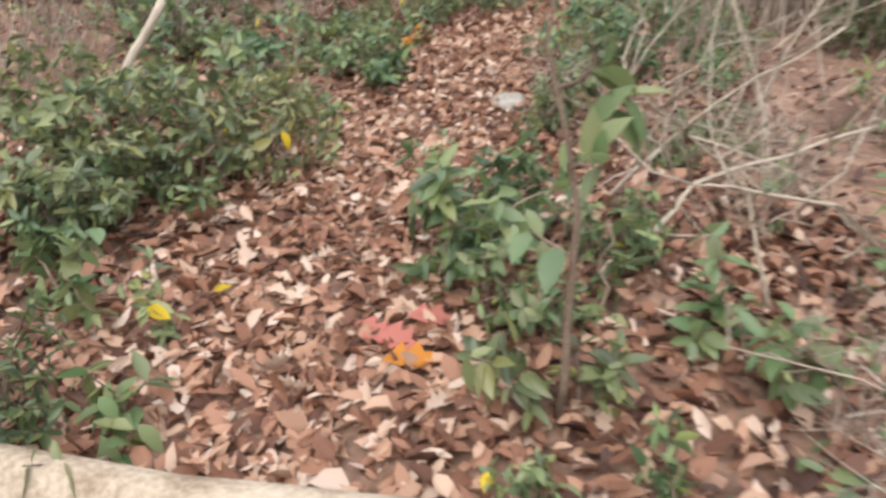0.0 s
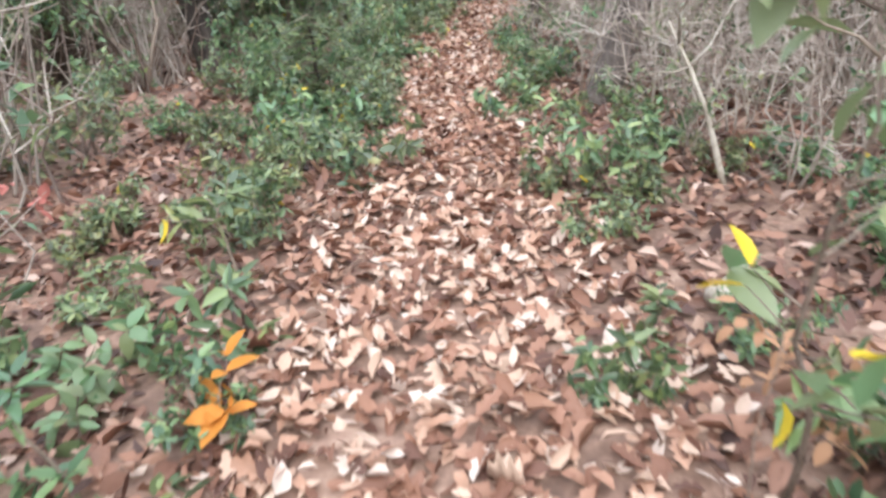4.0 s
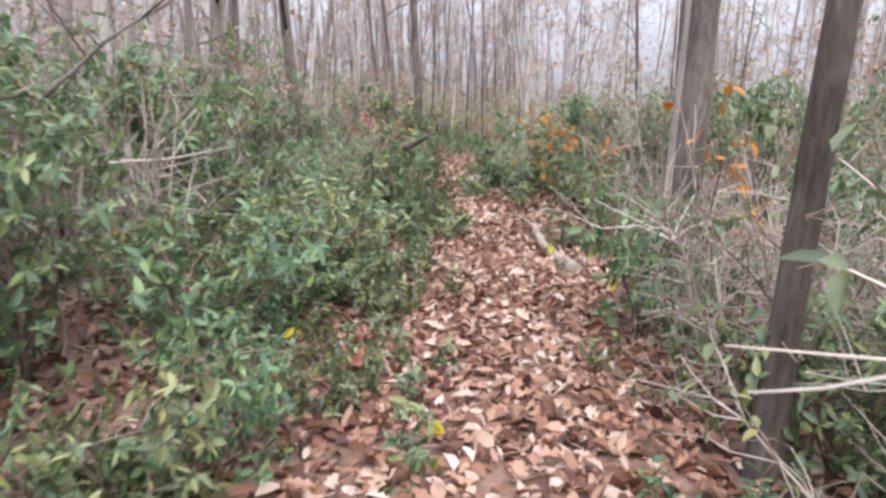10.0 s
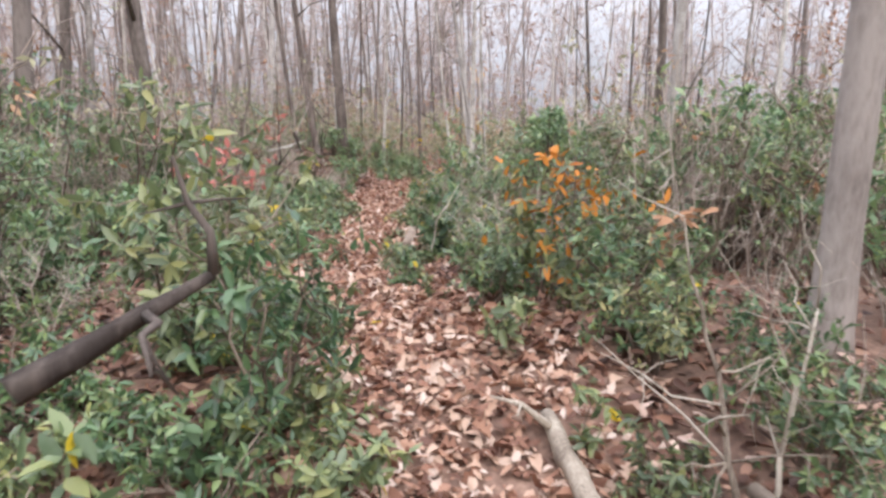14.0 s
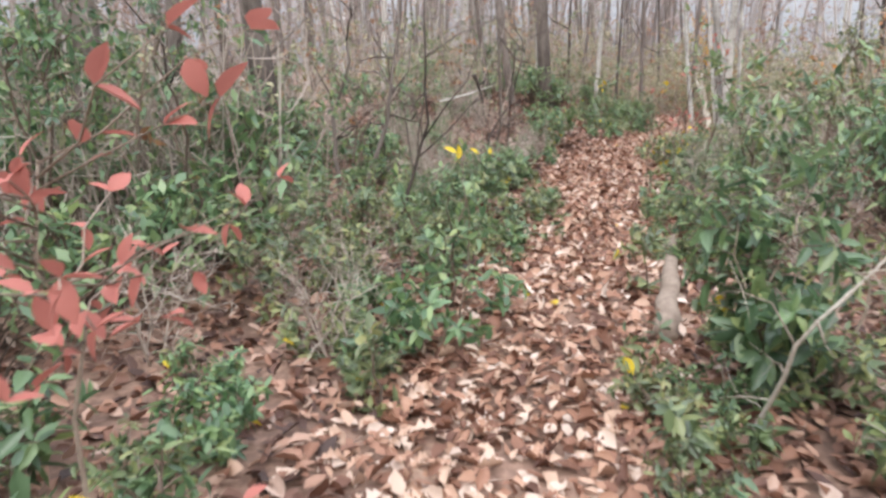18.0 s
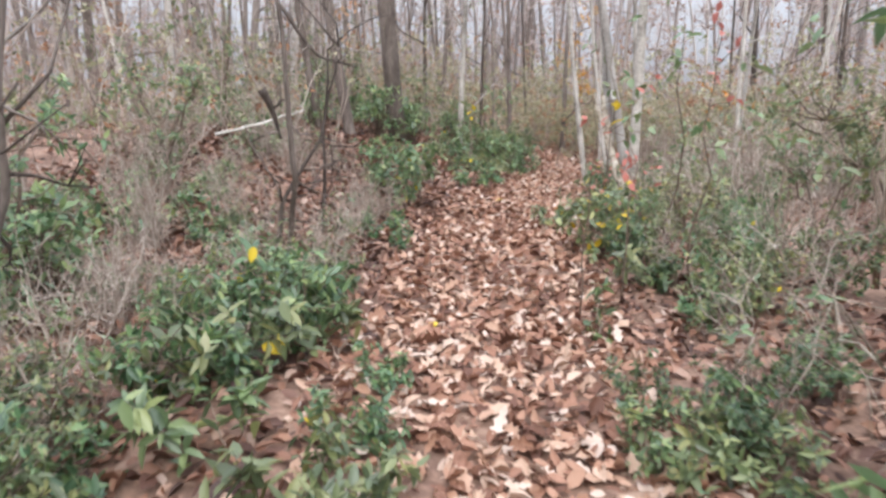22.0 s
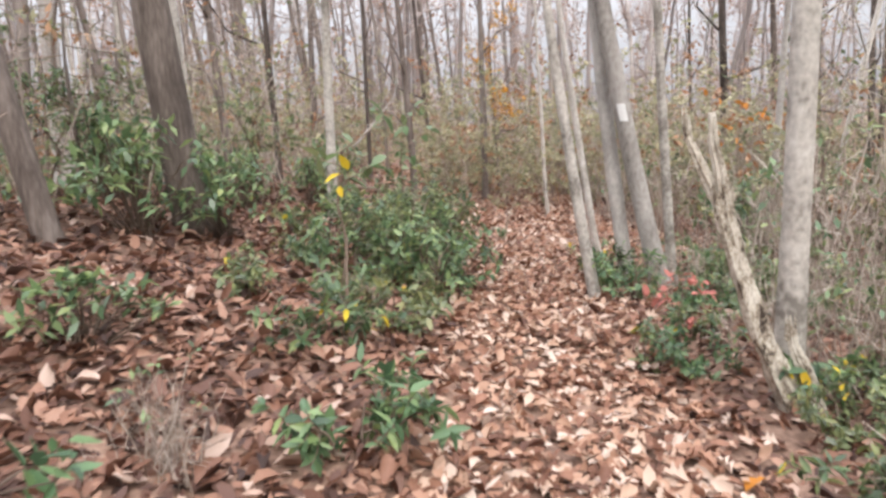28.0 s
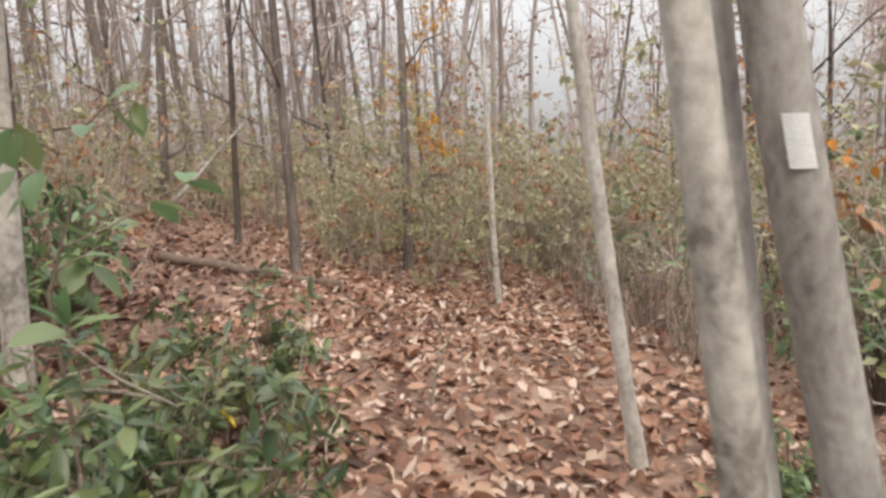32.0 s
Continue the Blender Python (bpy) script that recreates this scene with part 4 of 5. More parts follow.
def branch(name, k, pts, r, mat, label, category, forks=4, fork_len=.4, sides=7, rough=.12, end=.35):
    """A lying or leaning branch: main piece along pts (x, y, z over the ground) and side twigs."""
    line = []
    world_pts = []
    for x, y, z in pts:
        wx, wy = spot(k, x, y)
        world_pts.append(Vector((wx, wy, gz(wx, wy) + z)))
    for a, b in zip(world_pts, world_pts[1:]):
        line += sway(hr, a, b, 4, .02)[:-1]
    line.append(world_pts[-1])
    o = world_pts[0].copy()
    line = [p - o for p in line]
    g = Geo()
    n = len(line)
    g.tube(line, [r * (1 - (1 - end) * i / (n - 1)) for i in range(n)], sides, rough, hr)
    base = new(name, g.mesh(name, mat))
    base.location = o
    for _ in range(forks):
        p = line[hr.randrange(n // 4, n)]
        e = p + (unit(hr) + Vector((0, 0, .5))) * fork_len * hr.uniform(.5, 1.2)
        q = Geo()
        ln = sway(hr, p, e, 3, .1)
        q.tube(ln, [r * .4, r * .3, r * .22, r * .1], 5)
        for _ in range(2):
            q.tube(sway(hr, ln[2], ln[2] + unit(hr) * fork_len * .4, 2, .1), [r * .18, r * .13, r * .06], 4)
        part("twig", q.mesh("twig", mat), base)
    return tagged(base, label, category)


def sapling(k, x, y, h, mat, label, leaves=24, leaf=.1, r=.007, lean=(0, 0), name="sapling", from_=.35, crown=.3, shape="oval"):
    """A thin young stem with side shoots and single leaves."""
    base = new(name)
    wx, wy = spot(k, x, y)
    line = sway(hr, (0, 0, -.04), (lean[0] * h, lean[1] * h, h), 6, .03)
    g = Geo()
    g.tube(line, [r * (1.3 - .17 * i) for i in range(7)], 6)
    st = part("stem", g.mesh("stem", STEM), base)
    n = max(3, leaves // 5)
    for i in range(n):
        u = from_ + (1 - from_) * (i + hr.random()) / n
        p = line[min(6, int(u * 6))].lerp(line[min(6, int(u * 6) + 1)], u * 6 % 1)
        a = hr.uniform(0, 6.28)
        e = p + Vector((math.cos(a), math.sin(a), hr.uniform(.1, .7))) * crown * hr.uniform(.5, 1.1)
        q = Geo()
        ln = sway(hr, p, e, 3, .06)
        q.tube(ln, [r * .5, r * .4, r * .3, r * .2], 4)
        sh = part("shoot", q.mesh("shoot", STEM), base)
        for j in range(min(5, max(1, round(leaves / n)))):
            c = ln[3 - j % 3]
            w = unit(hr) + (e - p).normalized() * .6 + Vector((0, 0, -.15))
            single_leaf(sh, c, w, unit(hr) * .5 + Vector((0, 0, 1)), leaf * hr.uniform(.7, 1.25), mat, hr)
    base.matrix_basis = Matrix.Translation((wx, wy, gz(wx, wy)))
    return tagged(base, label, "sapling")


def loose_leaf(k, x, y, mat, size, label, shape="oak"):
    wx, wy = spot(k, x, y)
    g = Geo()
    g.leaves([(0, -size / 2, 0)], [(0, 1, .08)], [(hr.uniform(-.25, .25), 0, 1)], size, size * .62, .22, .12, shape)
    ob = new("fallen_leaf", g.mesh("fallen_leaf", mat))
    ob.matrix_basis = pose(wx, wy, gz(wx, wy) + .05, hr.uniform(-12, 12), hr.uniform(-12, 12), hr.uniform(0, 360))
    return tagged(ob, label, "leaf", "bright fallen leaves")


# first stretch
hero(1, -1.35, 3.25, .5, .52, 4, 11, 7, .115, accents=2)
hero(1, -1.75, 4.1, .5, .5, 4, 9, 7, .11)
hero(1, .12, 2.42, .45, .36, 4, 7, 7, .15)
hero(1, -1.45, 2.2, .3, .3, 2, 5, 6, .13)
hero(1, -.95, 1.45, .22, .25, 2, 4, 5, .13)
hero(1, .98, 1.75, .35, .35, 2, 6, 6, .13)
hero(1, 1.0, 4.95, .75, .35, 3, 8, 7, .12)
hero(1, -.85, 5.75, .28, .3, 2, 6, 6, .11)
hero(1, -.75, 7.1, .3, .4, 3, 6, 6, .11)
hero(1, -1.0, 3.55, .5, .5, 4, 12, 8, .1)
hero(1, -1.95, 3.35, .6, .5, 4, 12, 8, .1)
hero(1, -1.7, 2.75, .45, .45, 4, 11, 8, .1)
hero(1, -.45, 5.5, .3, .28, 3, 8, 7, .08)
hero(1, -1.2, 6.3, .3, .35, 3, 9, 7, .09)
hero(1, 1.5, 5.2, .8, .4, 4, 10, 7, .1)
sapling(1, 1.35, 5.95, .26, DRY, "low dead shoot hung with rust-brown leaves", 40, .06, .005, from_=.2, crown=.28)
sapling(1, 1.15, 5.7, .2, DRY, "low dead shoot hung with tan leaves", 25, .06, .004, from_=.2, crown=.22)
hero(1, 1.75, 7.9, .5, .5, 3, 8, 7, .1)
hero(1, .55, 9.9, .5, .5, 3, 9, 8, .08, label="yellowish green low evergreen beside the trail", second=YELLOW, share=.12)
sapling(1, .34, 1.5, 1.35, GREEN, "thin brown sapling with a few broad green leaves", 26, .13, .012, (-.06, .04), crown=.2)
sapling(1, .92, 5.6, 1.2, GREEN, "green sapling with broad leaves, two of them turned yellow", 45, .12, .008, (-.05, -.05), crown=.3)
sapling(1, .64, 5.42, .85, YELLOW, "thin shoot with yellow leaves", 3, .075, .004, from_=.8, crown=.1)
sapling(1, -.32, 6.6, .14, ORANGE, "low oak seedling with large orange leaves", 15, .11, .004, crown=.16, from_=.3)
sapling(1, -1.15, 8.6, .45, RED, "small sapling with wine-red leaves", 12, .09, .004, crown=.18)
branch("leaning_deadwood", 1, [(-2.2, 4.15, .0), (-2.0, 4.2, .35), (-1.72, 4.3, .78)], .032, DEADWOOD, "short pale birch stub leaning out of the leaves", "dead branch", 1, .15, 9, .06, .8)
branch("fallen_branch", 1, [(-2.0, 5.6, .05), (-1.4, 5.72, .1), (-.86, 5.85, .06)], .035, STEM, "grey fallen branch lying in the leaves", "dead branch", 2, .25)
branch("fallen_stick", 1, [(-2.3, 3.55, .04), (-2.05, 3.75, .06)], .04, DEADWOOD, "short grey piece of dead wood", "dead branch", 0)
branch("fallen_log", 1, [(-1.9, 1.4, .05), (-.95, 1.22, .06), (.1, 1.06, .03)], .095, STRAW, "bleached fallen log lying across the trail's edge", "log", 0, .2, 12, .08, .85)
branch("dead_shrub", 1, [(.75, 2.9, -.03), (1.0, 2.6, .5), (1.35, 2.3, .95)], .012, DEADWOOD, "pale leafless branching dead shrub", "dead branch", 14, .6)
branch("dead_shrub", 1, [(1.2, 2.0, -.03), (1.15, 2.3, .35), (.7, 2.5, .7)], .011, DEADWOOD, "pale leafless branching dead shrub", "dead branch", 12, .55)
branch("dead_shrub", 1, [(1.6, 2.9, -.03), (1.5, 3.2, .6), (1.2, 3.4, 1.3)], .013, DEADWOOD, "pale leafless branching dead shrub", "dead branch", 14, .6)
branch("dead_shrub", 1, [(.7, 2.3, -.03), (1.0, 2.45, .3), (1.7, 2.5, .55)], .014, DEADWOOD, "pale leafless branching dead shrub", "dead branch", 14, .5)
branch("dead_shrub", 1, [(1.0, 3.3, -.03), (1.2, 3.2, .7), (1.1, 3.0, 1.4)], .014, DEADWOOD, "pale leafless branching dead shrub", "dead branch", 16, .7)
branch("dead_shrub", 1, [(1.9, 2.4, -.03), (1.5, 2.3, .3), (.9, 2.2, .42)], .013, DEADWOOD, "pale leafless dead branch lying low in brush", "dead branch", 12, .5)
branch("dead_shrub", 1, [(1.7, 3.7, -.03), (1.9, 3.6, .8), (2.2, 3.4, 1.5)], .014, DEADWOOD, "pale leafless branching dead shrub", "dead branch", 16, .7)
branch("dead_shrub", 1, [(2.5, 7.6, -.03), (2.45, 7.75, .4), (2.35, 8.0, .85)], .022, DEADWOOD, "bent grey dead stem", "dead branch", 4, .4)
branch("fallen_branch", 1, [(1.5, 6.5, .06), (1.75, 6.62, .1)], .05, DEADWOOD, "broken pale lump of dead wood", "dead branch", 0)
for dx, dy, c, m in ((0, 0, "bright red", RED), (.12, .1, "bright red", RED), (-.1, .06, "orange-red", RED), (.05, -.12, "rust-red", ORANGE)):
    loose_leaf(1, -.16 + dx, 1.9 + dy, m, .19, c + " fallen oak leaf on the trail")
hero(1, .2, 1.98, .32, .24, 3, 6, 6, .085, label="small yellowish green seedling bush on the trail's edge")
hero(1, .75, 4.3, .4, .32, 3, 7, 6, .1)
hero(1, -1.2, 5.0, .3, .35, 3, 6, 6, .1)
# the thicket
hero(2, -1.2, 2.55, .6, .6, 4, 10, 7, .115)
hero(2, -.95, 1.75, .4, .4, 3, 7, 6, .12)
hero(2, .9, 3.0, .4, .35, 3, 6, 6, .1)
hero(2, -.7, 4.2, .5, .4, 3, 8, 7, .1)
hero(2, -.62, 8.2, .45, .45, 3, 8, 6, .13)
hero(2, 1.8, 7.9, .95, .5, 5, 10, 7, .12)
hero(2, -.35, 8.9, .3, .3, 2, 6, 6, .12)
hero(2, -.1, 10.5, .55, .55, 4, 9, 7, .12, accents=1)
hero(2, .4, 12.3, 1.6, .65, 5, 14, 7, .12, accents=3, label="tall laurel bush with a few yellow leaves")
branch("fallen_branch", 2, [(.75, 3.3, 1.02), (1.0, 3.35, .8), (1.25, 3.4, .55), (1.85, 3.5, .35)], .016, DEADWOOD, "pale broken branch caught in the brush", "dead branch", 6, .5)
branch("fallen_branch", 2, [(1.2, 3.3, .6), (1.4, 3.0, .35), (1.6, 2.85, .1)], .015, DEADWOOD, "pale thin dead branch leaning in the brush", "dead branch", 4, .35)
branch("fallen_branch", 2, [(1.3, 3.9, .75), (1.75, 3.75, .45), (2.2, 3.6, .1)], .02, DEADWOOD, "bleached dead branch slanting through the brush", "dead branch", 3, .4)
branch("fallen_branch", 2, [(2.4, 4.6, 1.7), (1.9, 4.5, 2.0), (1.4, 4.3, 2.05), (1.0, 4.5, 1.9)], .02, STEM, "bent grey branch reaching over the brush", "dead branch", 8, .5)
sapling(2, .62, 3.3, 1.4, ORANGE, "slender beech sapling with a few orange leaves", 10, .1, .006, (-.1, 0), from_=.85, crown=.16)
sapling(2, 1.75, 2.6, 2.1, ORANGE, "young beech with yellow and orange leaves", 40, .1, .011, from_=.6, crown=.45)
sapling(2, 1.95, 3.3, 1.9, ORANGE, "young beech with a few orange leaves", 20, .1, .009, from_=.65, crown=.4)
branch("fallen_log", 2, [(1.92, 9.5, .05), (1.98, 10.3, .07), (2.05, 11.0, .07), (2.12, 11.6, .06)], .062, DEADWOOD, "long bleached log along the edge of the trail", "log", 1, .3, 10, .1, .7)
branch("fallen_log", 2, [(2.7, 9.6, .05), (2.75, 10.2, .08), (2.66, 10.8, .12)], .05, DEADWOOD, "short grey log lying in the leaves", "log", 3, .35, 9, .1, .7)
branch("dead_shrub", 2, [(2.62, 10.8, -.03), (2.6, 10.95, .4), (2.5, 11.1, .9)], .016, DEADWOOD, "pale leafless branching dead shrub", "dead branch", 12, .5)
branch("dead_shrub", 2, [(2.75, 10.8, -.03), (2.9, 10.9, .4), (3.0, 10.95, .75)], .014, DEADWOOD, "pale leafless branching dead shrub", "dead branch", 8, .45)
branch("fallen_branch", 2, [(.45, 9.9, 1.0), (.6, 10.0, 1.08), (.75, 10.1, 1.16)], .03, DARK_BARK, "short dark dead branch stuck in a bush", "dead branch", 2, .3)
branch("fallen_branch", 2, [(-1.6, 8.6, .95), (-1.2, 8.7, 1.0), (-.8, 8.8, 1.1)], .012, TWIG, "thin bare dead branch over the laurel", "dead branch", 3, .4)
branch("fallen_branch", 2, [(-2.1, 9.2, 1.3), (-1.7, 9.2, 1.7), (-1.2, 9.3, 2.1)], .022, DARK_BARK, "dark crooked bare branch", "dead branch", 8, .7)
sapling(2, 2.55, 8.6, 1.6, ORANGE, "beech sapling with orange leaves beside a grey trunk", 40, .1, .008, from_=.3, crown=.35)
sapling(2, 2.3, 7.7, 1.3, GREEN, "leafy green sapling beside a grey trunk", 20, .12, .007, from_=.4, crown=.3)
sapling(2, -.05, 7.6, .2, RED, "dark red seedling on the trail's edge", 14, .1, .004, crown=.2, from_=.3)
# the middle
ox, oy = 1.05, 2.75
hero(3, ox, oy, .95, .62, 5, 10, 7, .12, second=ORANGE, share=.22, label="leafy green bush with bright orange beech leaves")
sapling(3, ox + .1, oy - .1, .95, ORANGE, "sapling with bright orange and tan leaves", 50, .09, .007, from_=.55, crown=.35)
sapling(3, ox + .65, oy - .2, .55, DRY, "low sapling with rust-brown hanging leaves", 30, .12, .006, from_=.45, crown=.35)
hero(3, 1.75, 2.75, .35, .4, 3, 7, 6, .12)
hero(3, .62, 2.95, .6, .42, 4, 9, 7, .09)
hero(2, .8, 11.6, 1.05, .5, 5, 10, 7, .1)
hero(3, -1.0, 2.65, .65, .42, 3, 8, 6, .14)
hero(3, -1.15, 1.7, .6, .4, 3, 7, 6, .12, accents=1)
branch("dead_shrub", 3, [(.92, 3.3, -.03), (.8, 3.4, .5), (.7, 3.5, .9)], .01, DEADWOOD, "thin pale dead stem", "dead branch", 3, .25)
branch("fallen_branch", 3, [(-1.75, 2.3, .12), (-1.3, 2.45, .2), (-.9, 2.5, .12)], .013, DEADWOOD, "tangle of pale thin dead branches", "dead branch", 7, .4)
sapling(3, -1.52, 4.02, 1.25, RED, "sapling with spreading coral-red leaves", 120, .072, .008, from_=.62, crown=.5)
sapling(3, -1.25, 4.1, .45, RED, "small shoot with dark red leaves", 8, .09, .004, crown=.12)
sapling(3, -1.03, 3.48, .85, YELLOW, "thin shoot with three large yellow leaves", 4, .075, .004, from_=.85, crown=.1)
hero(3, -1.55, 3.3, .5, .45, 3, 8, 6, .12)
hero(3, -2.1, 4.2, .6, .5, 3, 8, 6, .12)
hero(3, .72, 4.7, .5, .45, 3, 8, 6, .12)
branch("dead_shrub", 3, [(.3, 5.5, -.03), (.36, 5.3, .5), (.58, 5.2, .88)], .011, DEADWOOD, "pale forked dead twig", "dead branch", 6, .35)
hero(3, .4, 5.95, .95, .42, 5, 9, 7, .15, accents=3, label="bush with broad bluish green leaves, some yellow")
hero(3, -1.3, 6.2, .45, .4, 3, 8, 6, .12)
hero(3, -1.3, 6.8, .95, .5, 4, 9, 7, .1, label="laurel bush beside a thin yellow-leaved shoot")
sapling(3, -1.12, 6.55, 1.08, YELLOW, "thin shoot with two hanging yellow leaves", 2, .075, .005, from_=.9, crown=.08)
branch("fallen_log", 3, [(.04, 6.5, .04), (.14, 7.4, .06), (.24, 8.3, .06), (.3, 9.05, .05)], .075, STEM, "mossy brown-grey log along the edge of the trail", "log", 0, .2, 12, .1, .5)
branch("crooked_sapling", 3, [(-2.15, 8.4, -.05), (-2.02, 8.45, .5), (-1.85, 8.5, 1.05), (-1.9, 8.6, 2.2)], .022, DARK_BARK, "dark crooked bare sapling", "sapling", 10, .7, 8, .06, .3)
branch("crooked_sapling", 3, [(-3.4, 11.0, -.05), (-3.1, 11.1, .8), (-3.0, 11.0, 1.3), (-2.8, 11.0, 2.6)], .035, DARK_BARK, "dark crooked bare sapling", "sapling", 9, .8, 8, .06, .35)
branch("crooked_sapling", 3, [(-3.7, 10.9, -.05), (-3.75, 10.9, .9), (-3.5, 10.9, 1.6), (-3.7, 11.0, 2.6)], .032, DARK_BARK, "dark crooked bare sapling", "sapling", 8, .8, 8, .06, .35)
branch("crooked_sapling", 3, [(-4.3, 8.4, -.05), (-4.4, 8.4, 1.0), (-4.2, 8.5, 2.2)], .03, DARK_BARK, "dark crooked bare sapling", "sapling", 9, .9, 8, .06, .35)
hero(3, .92, 9.05, 2.15, .6, 5, 14, 7, .12, label="tall laurel with drooping dark leaves beside the trail")
branch("dead_shrub", 3, [(1.15, 9.1, -.03), (.95, 9.4, .35), (.75, 9.7, .6)], .012, DEADWOOD, "spray of thin pale dead twigs", "dead branch", 12, .55)
branch("dead_shrub", 3, [(1.3, 8.9, -.03), (1.5, 9.3, .4), (1.3, 9.8, .75)], .012, DEADWOOD, "spray of thin pale dead twigs", "dead branch", 12, .55)
hero(3, .52, 13.15, .6, .4, 4, 8, 6, .11, label="bright green leafy bush beside the trail", second=YELLOW, share=.1)
sapling(3, .55, 12.1, 1.4, RED, "slender maple sapling with red leaves", 24, .065, .007, from_=.55, crown=.35)
sapling(3, .98, 11.9, 1.75, RED, "slender maple sapling with coral-red leaves", 24, .065, .008, from_=.7, crown=.35)
sapling(3, .2, 11.75, 1.42, YELLOW, "thin sapling with three hanging yellow leaves", 3, .09, .006, from_=.86, crown=.16)
hero(3, -1.55, 11.0, .4, .5, 4, 8, 7, .12, accents=3)
hero(3, -1.75, 10.3, .35, .4, 3, 7, 6, .12, accents=2)
branch("crooked_sapling", 3, [(-2.1, 12.8, -.05), (-2.05, 12.85, .45), (-1.75, 12.95, .95), (-1.6, 13.05, 1.7)], .025, DARK_BARK, "dark forked bare sapling", "sapling", 9, .7, 8, .06, .3)
branch("crooked_sapling", 3, [(-1.9, 13.6, -.05), (-1.85, 13.6, .7), (-1.8, 13.6, 1.7)], .02, DARK_BARK, "thin dark bare sapling", "sapling", 7, .6, 8, .06, .4)
branch("crooked_sapling", 3, [(-1.95, 12.6, -.05), (-1.78, 12.25, .75), (-1.8, 12.2, 1.3), (-1.85, 12.2, 2.0)], .024, DARK_BARK, "dark thin trunk with bent branches", "sapling", 4, .5, 8, .06, .6)
branch("hanging_branch", 3, [(-1.85, 12.2, 1.95), (-1.6, 12.3, 1.62), (-1.35, 12.4, 1.57)], .016, DARK_BARK, "dark bent branch reaching over the leaves", "branch", 3, .25)
branch("fallen_branch", 3, [(-3.3, 14.8, .7), (-2.85, 15.0, .85), (-2.4, 15.2, 1.05)], .02, PALE_BARK, "pale bare stick leaning over the leaves", "dead branch", 1, .3)
branch("broken_branch", 3, [(-2.52, 14.0, 1.32), (-2.45, 14.05, 1.15), (-2.38, 14.1, .86)], .045, DARK_BARK, "dark broken branch stub hanging among thin stems", "dead branch", 2, .2, 8, .15, .3)
sapling(3, .95, 13.5, .8, RED, "low bush with red and orange leaves", 40, .065, .006, from_=.3, crown=.3)
sapling(3, .75, 13.3, .6, YELLOW, "low shoot with yellow leaves", 6, .09, .005, from_=.4, crown=.2)
sapling(3, 1.1, 13.0, 2.0, GREEN, "slender leafy green sapling", 36, .11, .009, from_=.4, crown=.4)
sapling(3, .95, 14.6, 2.2, GREEN, "slender leafy green sapling", 36, .11, .009, from_=.4, crown=.4)
sapling(3, 1.7, 12.3, 1.9, GREEN, "slender leafy green sapling", 36, .11, .009, from_=.35, crown=.4)
hero(3, .8, 13.9, .5, .4, 3, 7, 6, .1)
# the last stretch
hero(4, .05, 7.7, .8, .6, 5, 13, 8, .1)
hero(4, -.4, 7.4, .65, .55, 4, 12, 8, .1, accents=1)
hero(4, .3, 8.6, .75, .6, 5, 13, 8, .1)
hero(4, -.35, 9.0, .8, .65, 5, 13, 8, .1)
hero(4, .35, 10.3, .7, .6, 5, 12, 8, .1)
hero(4, 2.2, 8.5, .45, .45, 4, 11, 8, .085)
hero(4, -1.2, 3.1, .7, .5, 4, 10, 6, .11)
hero(4, -.8, 2.5, .8, .45, 4, 10, 6, .12, accents=4, label="green bush with a few yellow leaves above brown leaves")
hero(4, -.2, 4.4, .3, .42, 3, 8, 7, .11)
hero(4, .3, 7.2, .8, .5, 5, 12, 7, .1, accents=1)
hero(4, .5, 7.8, .55, .6, 4, 10, 7, .1)
hero(4, .5, 8.9, .5, .6, 4, 10, 7, .1, accents=1)
hero(4, -.15, 8.2, .5, .6, 4, 9, 7, .1, accents=1)
hero(4, .3, 9.7, .7, .55, 4, 10, 6, .13)
hero(4, -.35, 5.6, .35, .42, 4, 8, 7, .1, second=YELLOW, share=.04)
hero(4, .0, 6.1, .4, .4, 4, 8, 7, .1)
hero(4, 3.3, 8.3, .5, .5, 4, 9, 7, .1)
hero(4, 2.95, 7.5, .4, .45, 4, 8, 7, .1)
hero(4, 3.9, 8.6, .6, .55, 4, 10, 7, .1)
hero(4, 2.9, 6.6, .4, .45, 4, 8, 7, .1)
hero(4, 3.6, 7.2, .55, .5, 4, 9, 7, .1)
hero(4, 3.4, 5.6, .6, .55, 4, 9, 7, .1)
hero(4, 2.15, 7.75, .5, .4, 4, 9, 7, .09)
hero(4, 2.3, 8.9, .35, .4, 3, 8, 7, .09, second=YELLOW, share=.06)
hero(4, 2.35, 5.2, .4, .3, 3, 7, 6, .11, second=YELLOW, share=.1)
sapling(4, 1.95, 6.1, .42, RED, "small bush with dull red leaves", 26, .08, .005, from_=.3, crown=.22)
sapling(4, 2.25, 6.75, .35, RED, "small bush with bright red leaves", 30, .08, .005, from_=.3, crown=.22)
sapling(4, 1.45, 2.4, .4, RED, "low red-leaved bush among dead twigs", 26, .09, .005, from_=.3, crown=.3)
sapling(4, .1, 8.75, 1.5, GREEN, "tall thin laurel shoot with broad drooping leaves", 36, .14, .01, from_=.55, crown=.42)
sapling(4, 6.0, 13.0, 2.2, ORANGE, "young beech with rust-orange leaves among brush", 50, .14, .015, from_=.5, crown=.6)
sapling(4, -.36, 6.1, 1.15, GREEN, "thin dark sapling with drooping green leaves", 24, .13, .011, (.06, .05), from_=.7, crown=.35)
sapling(4, -.34, 6.05, 1.0, YELLOW, "thin shoot with hanging yellow leaves", 3, .11, .005, from_=.9, crown=.1)


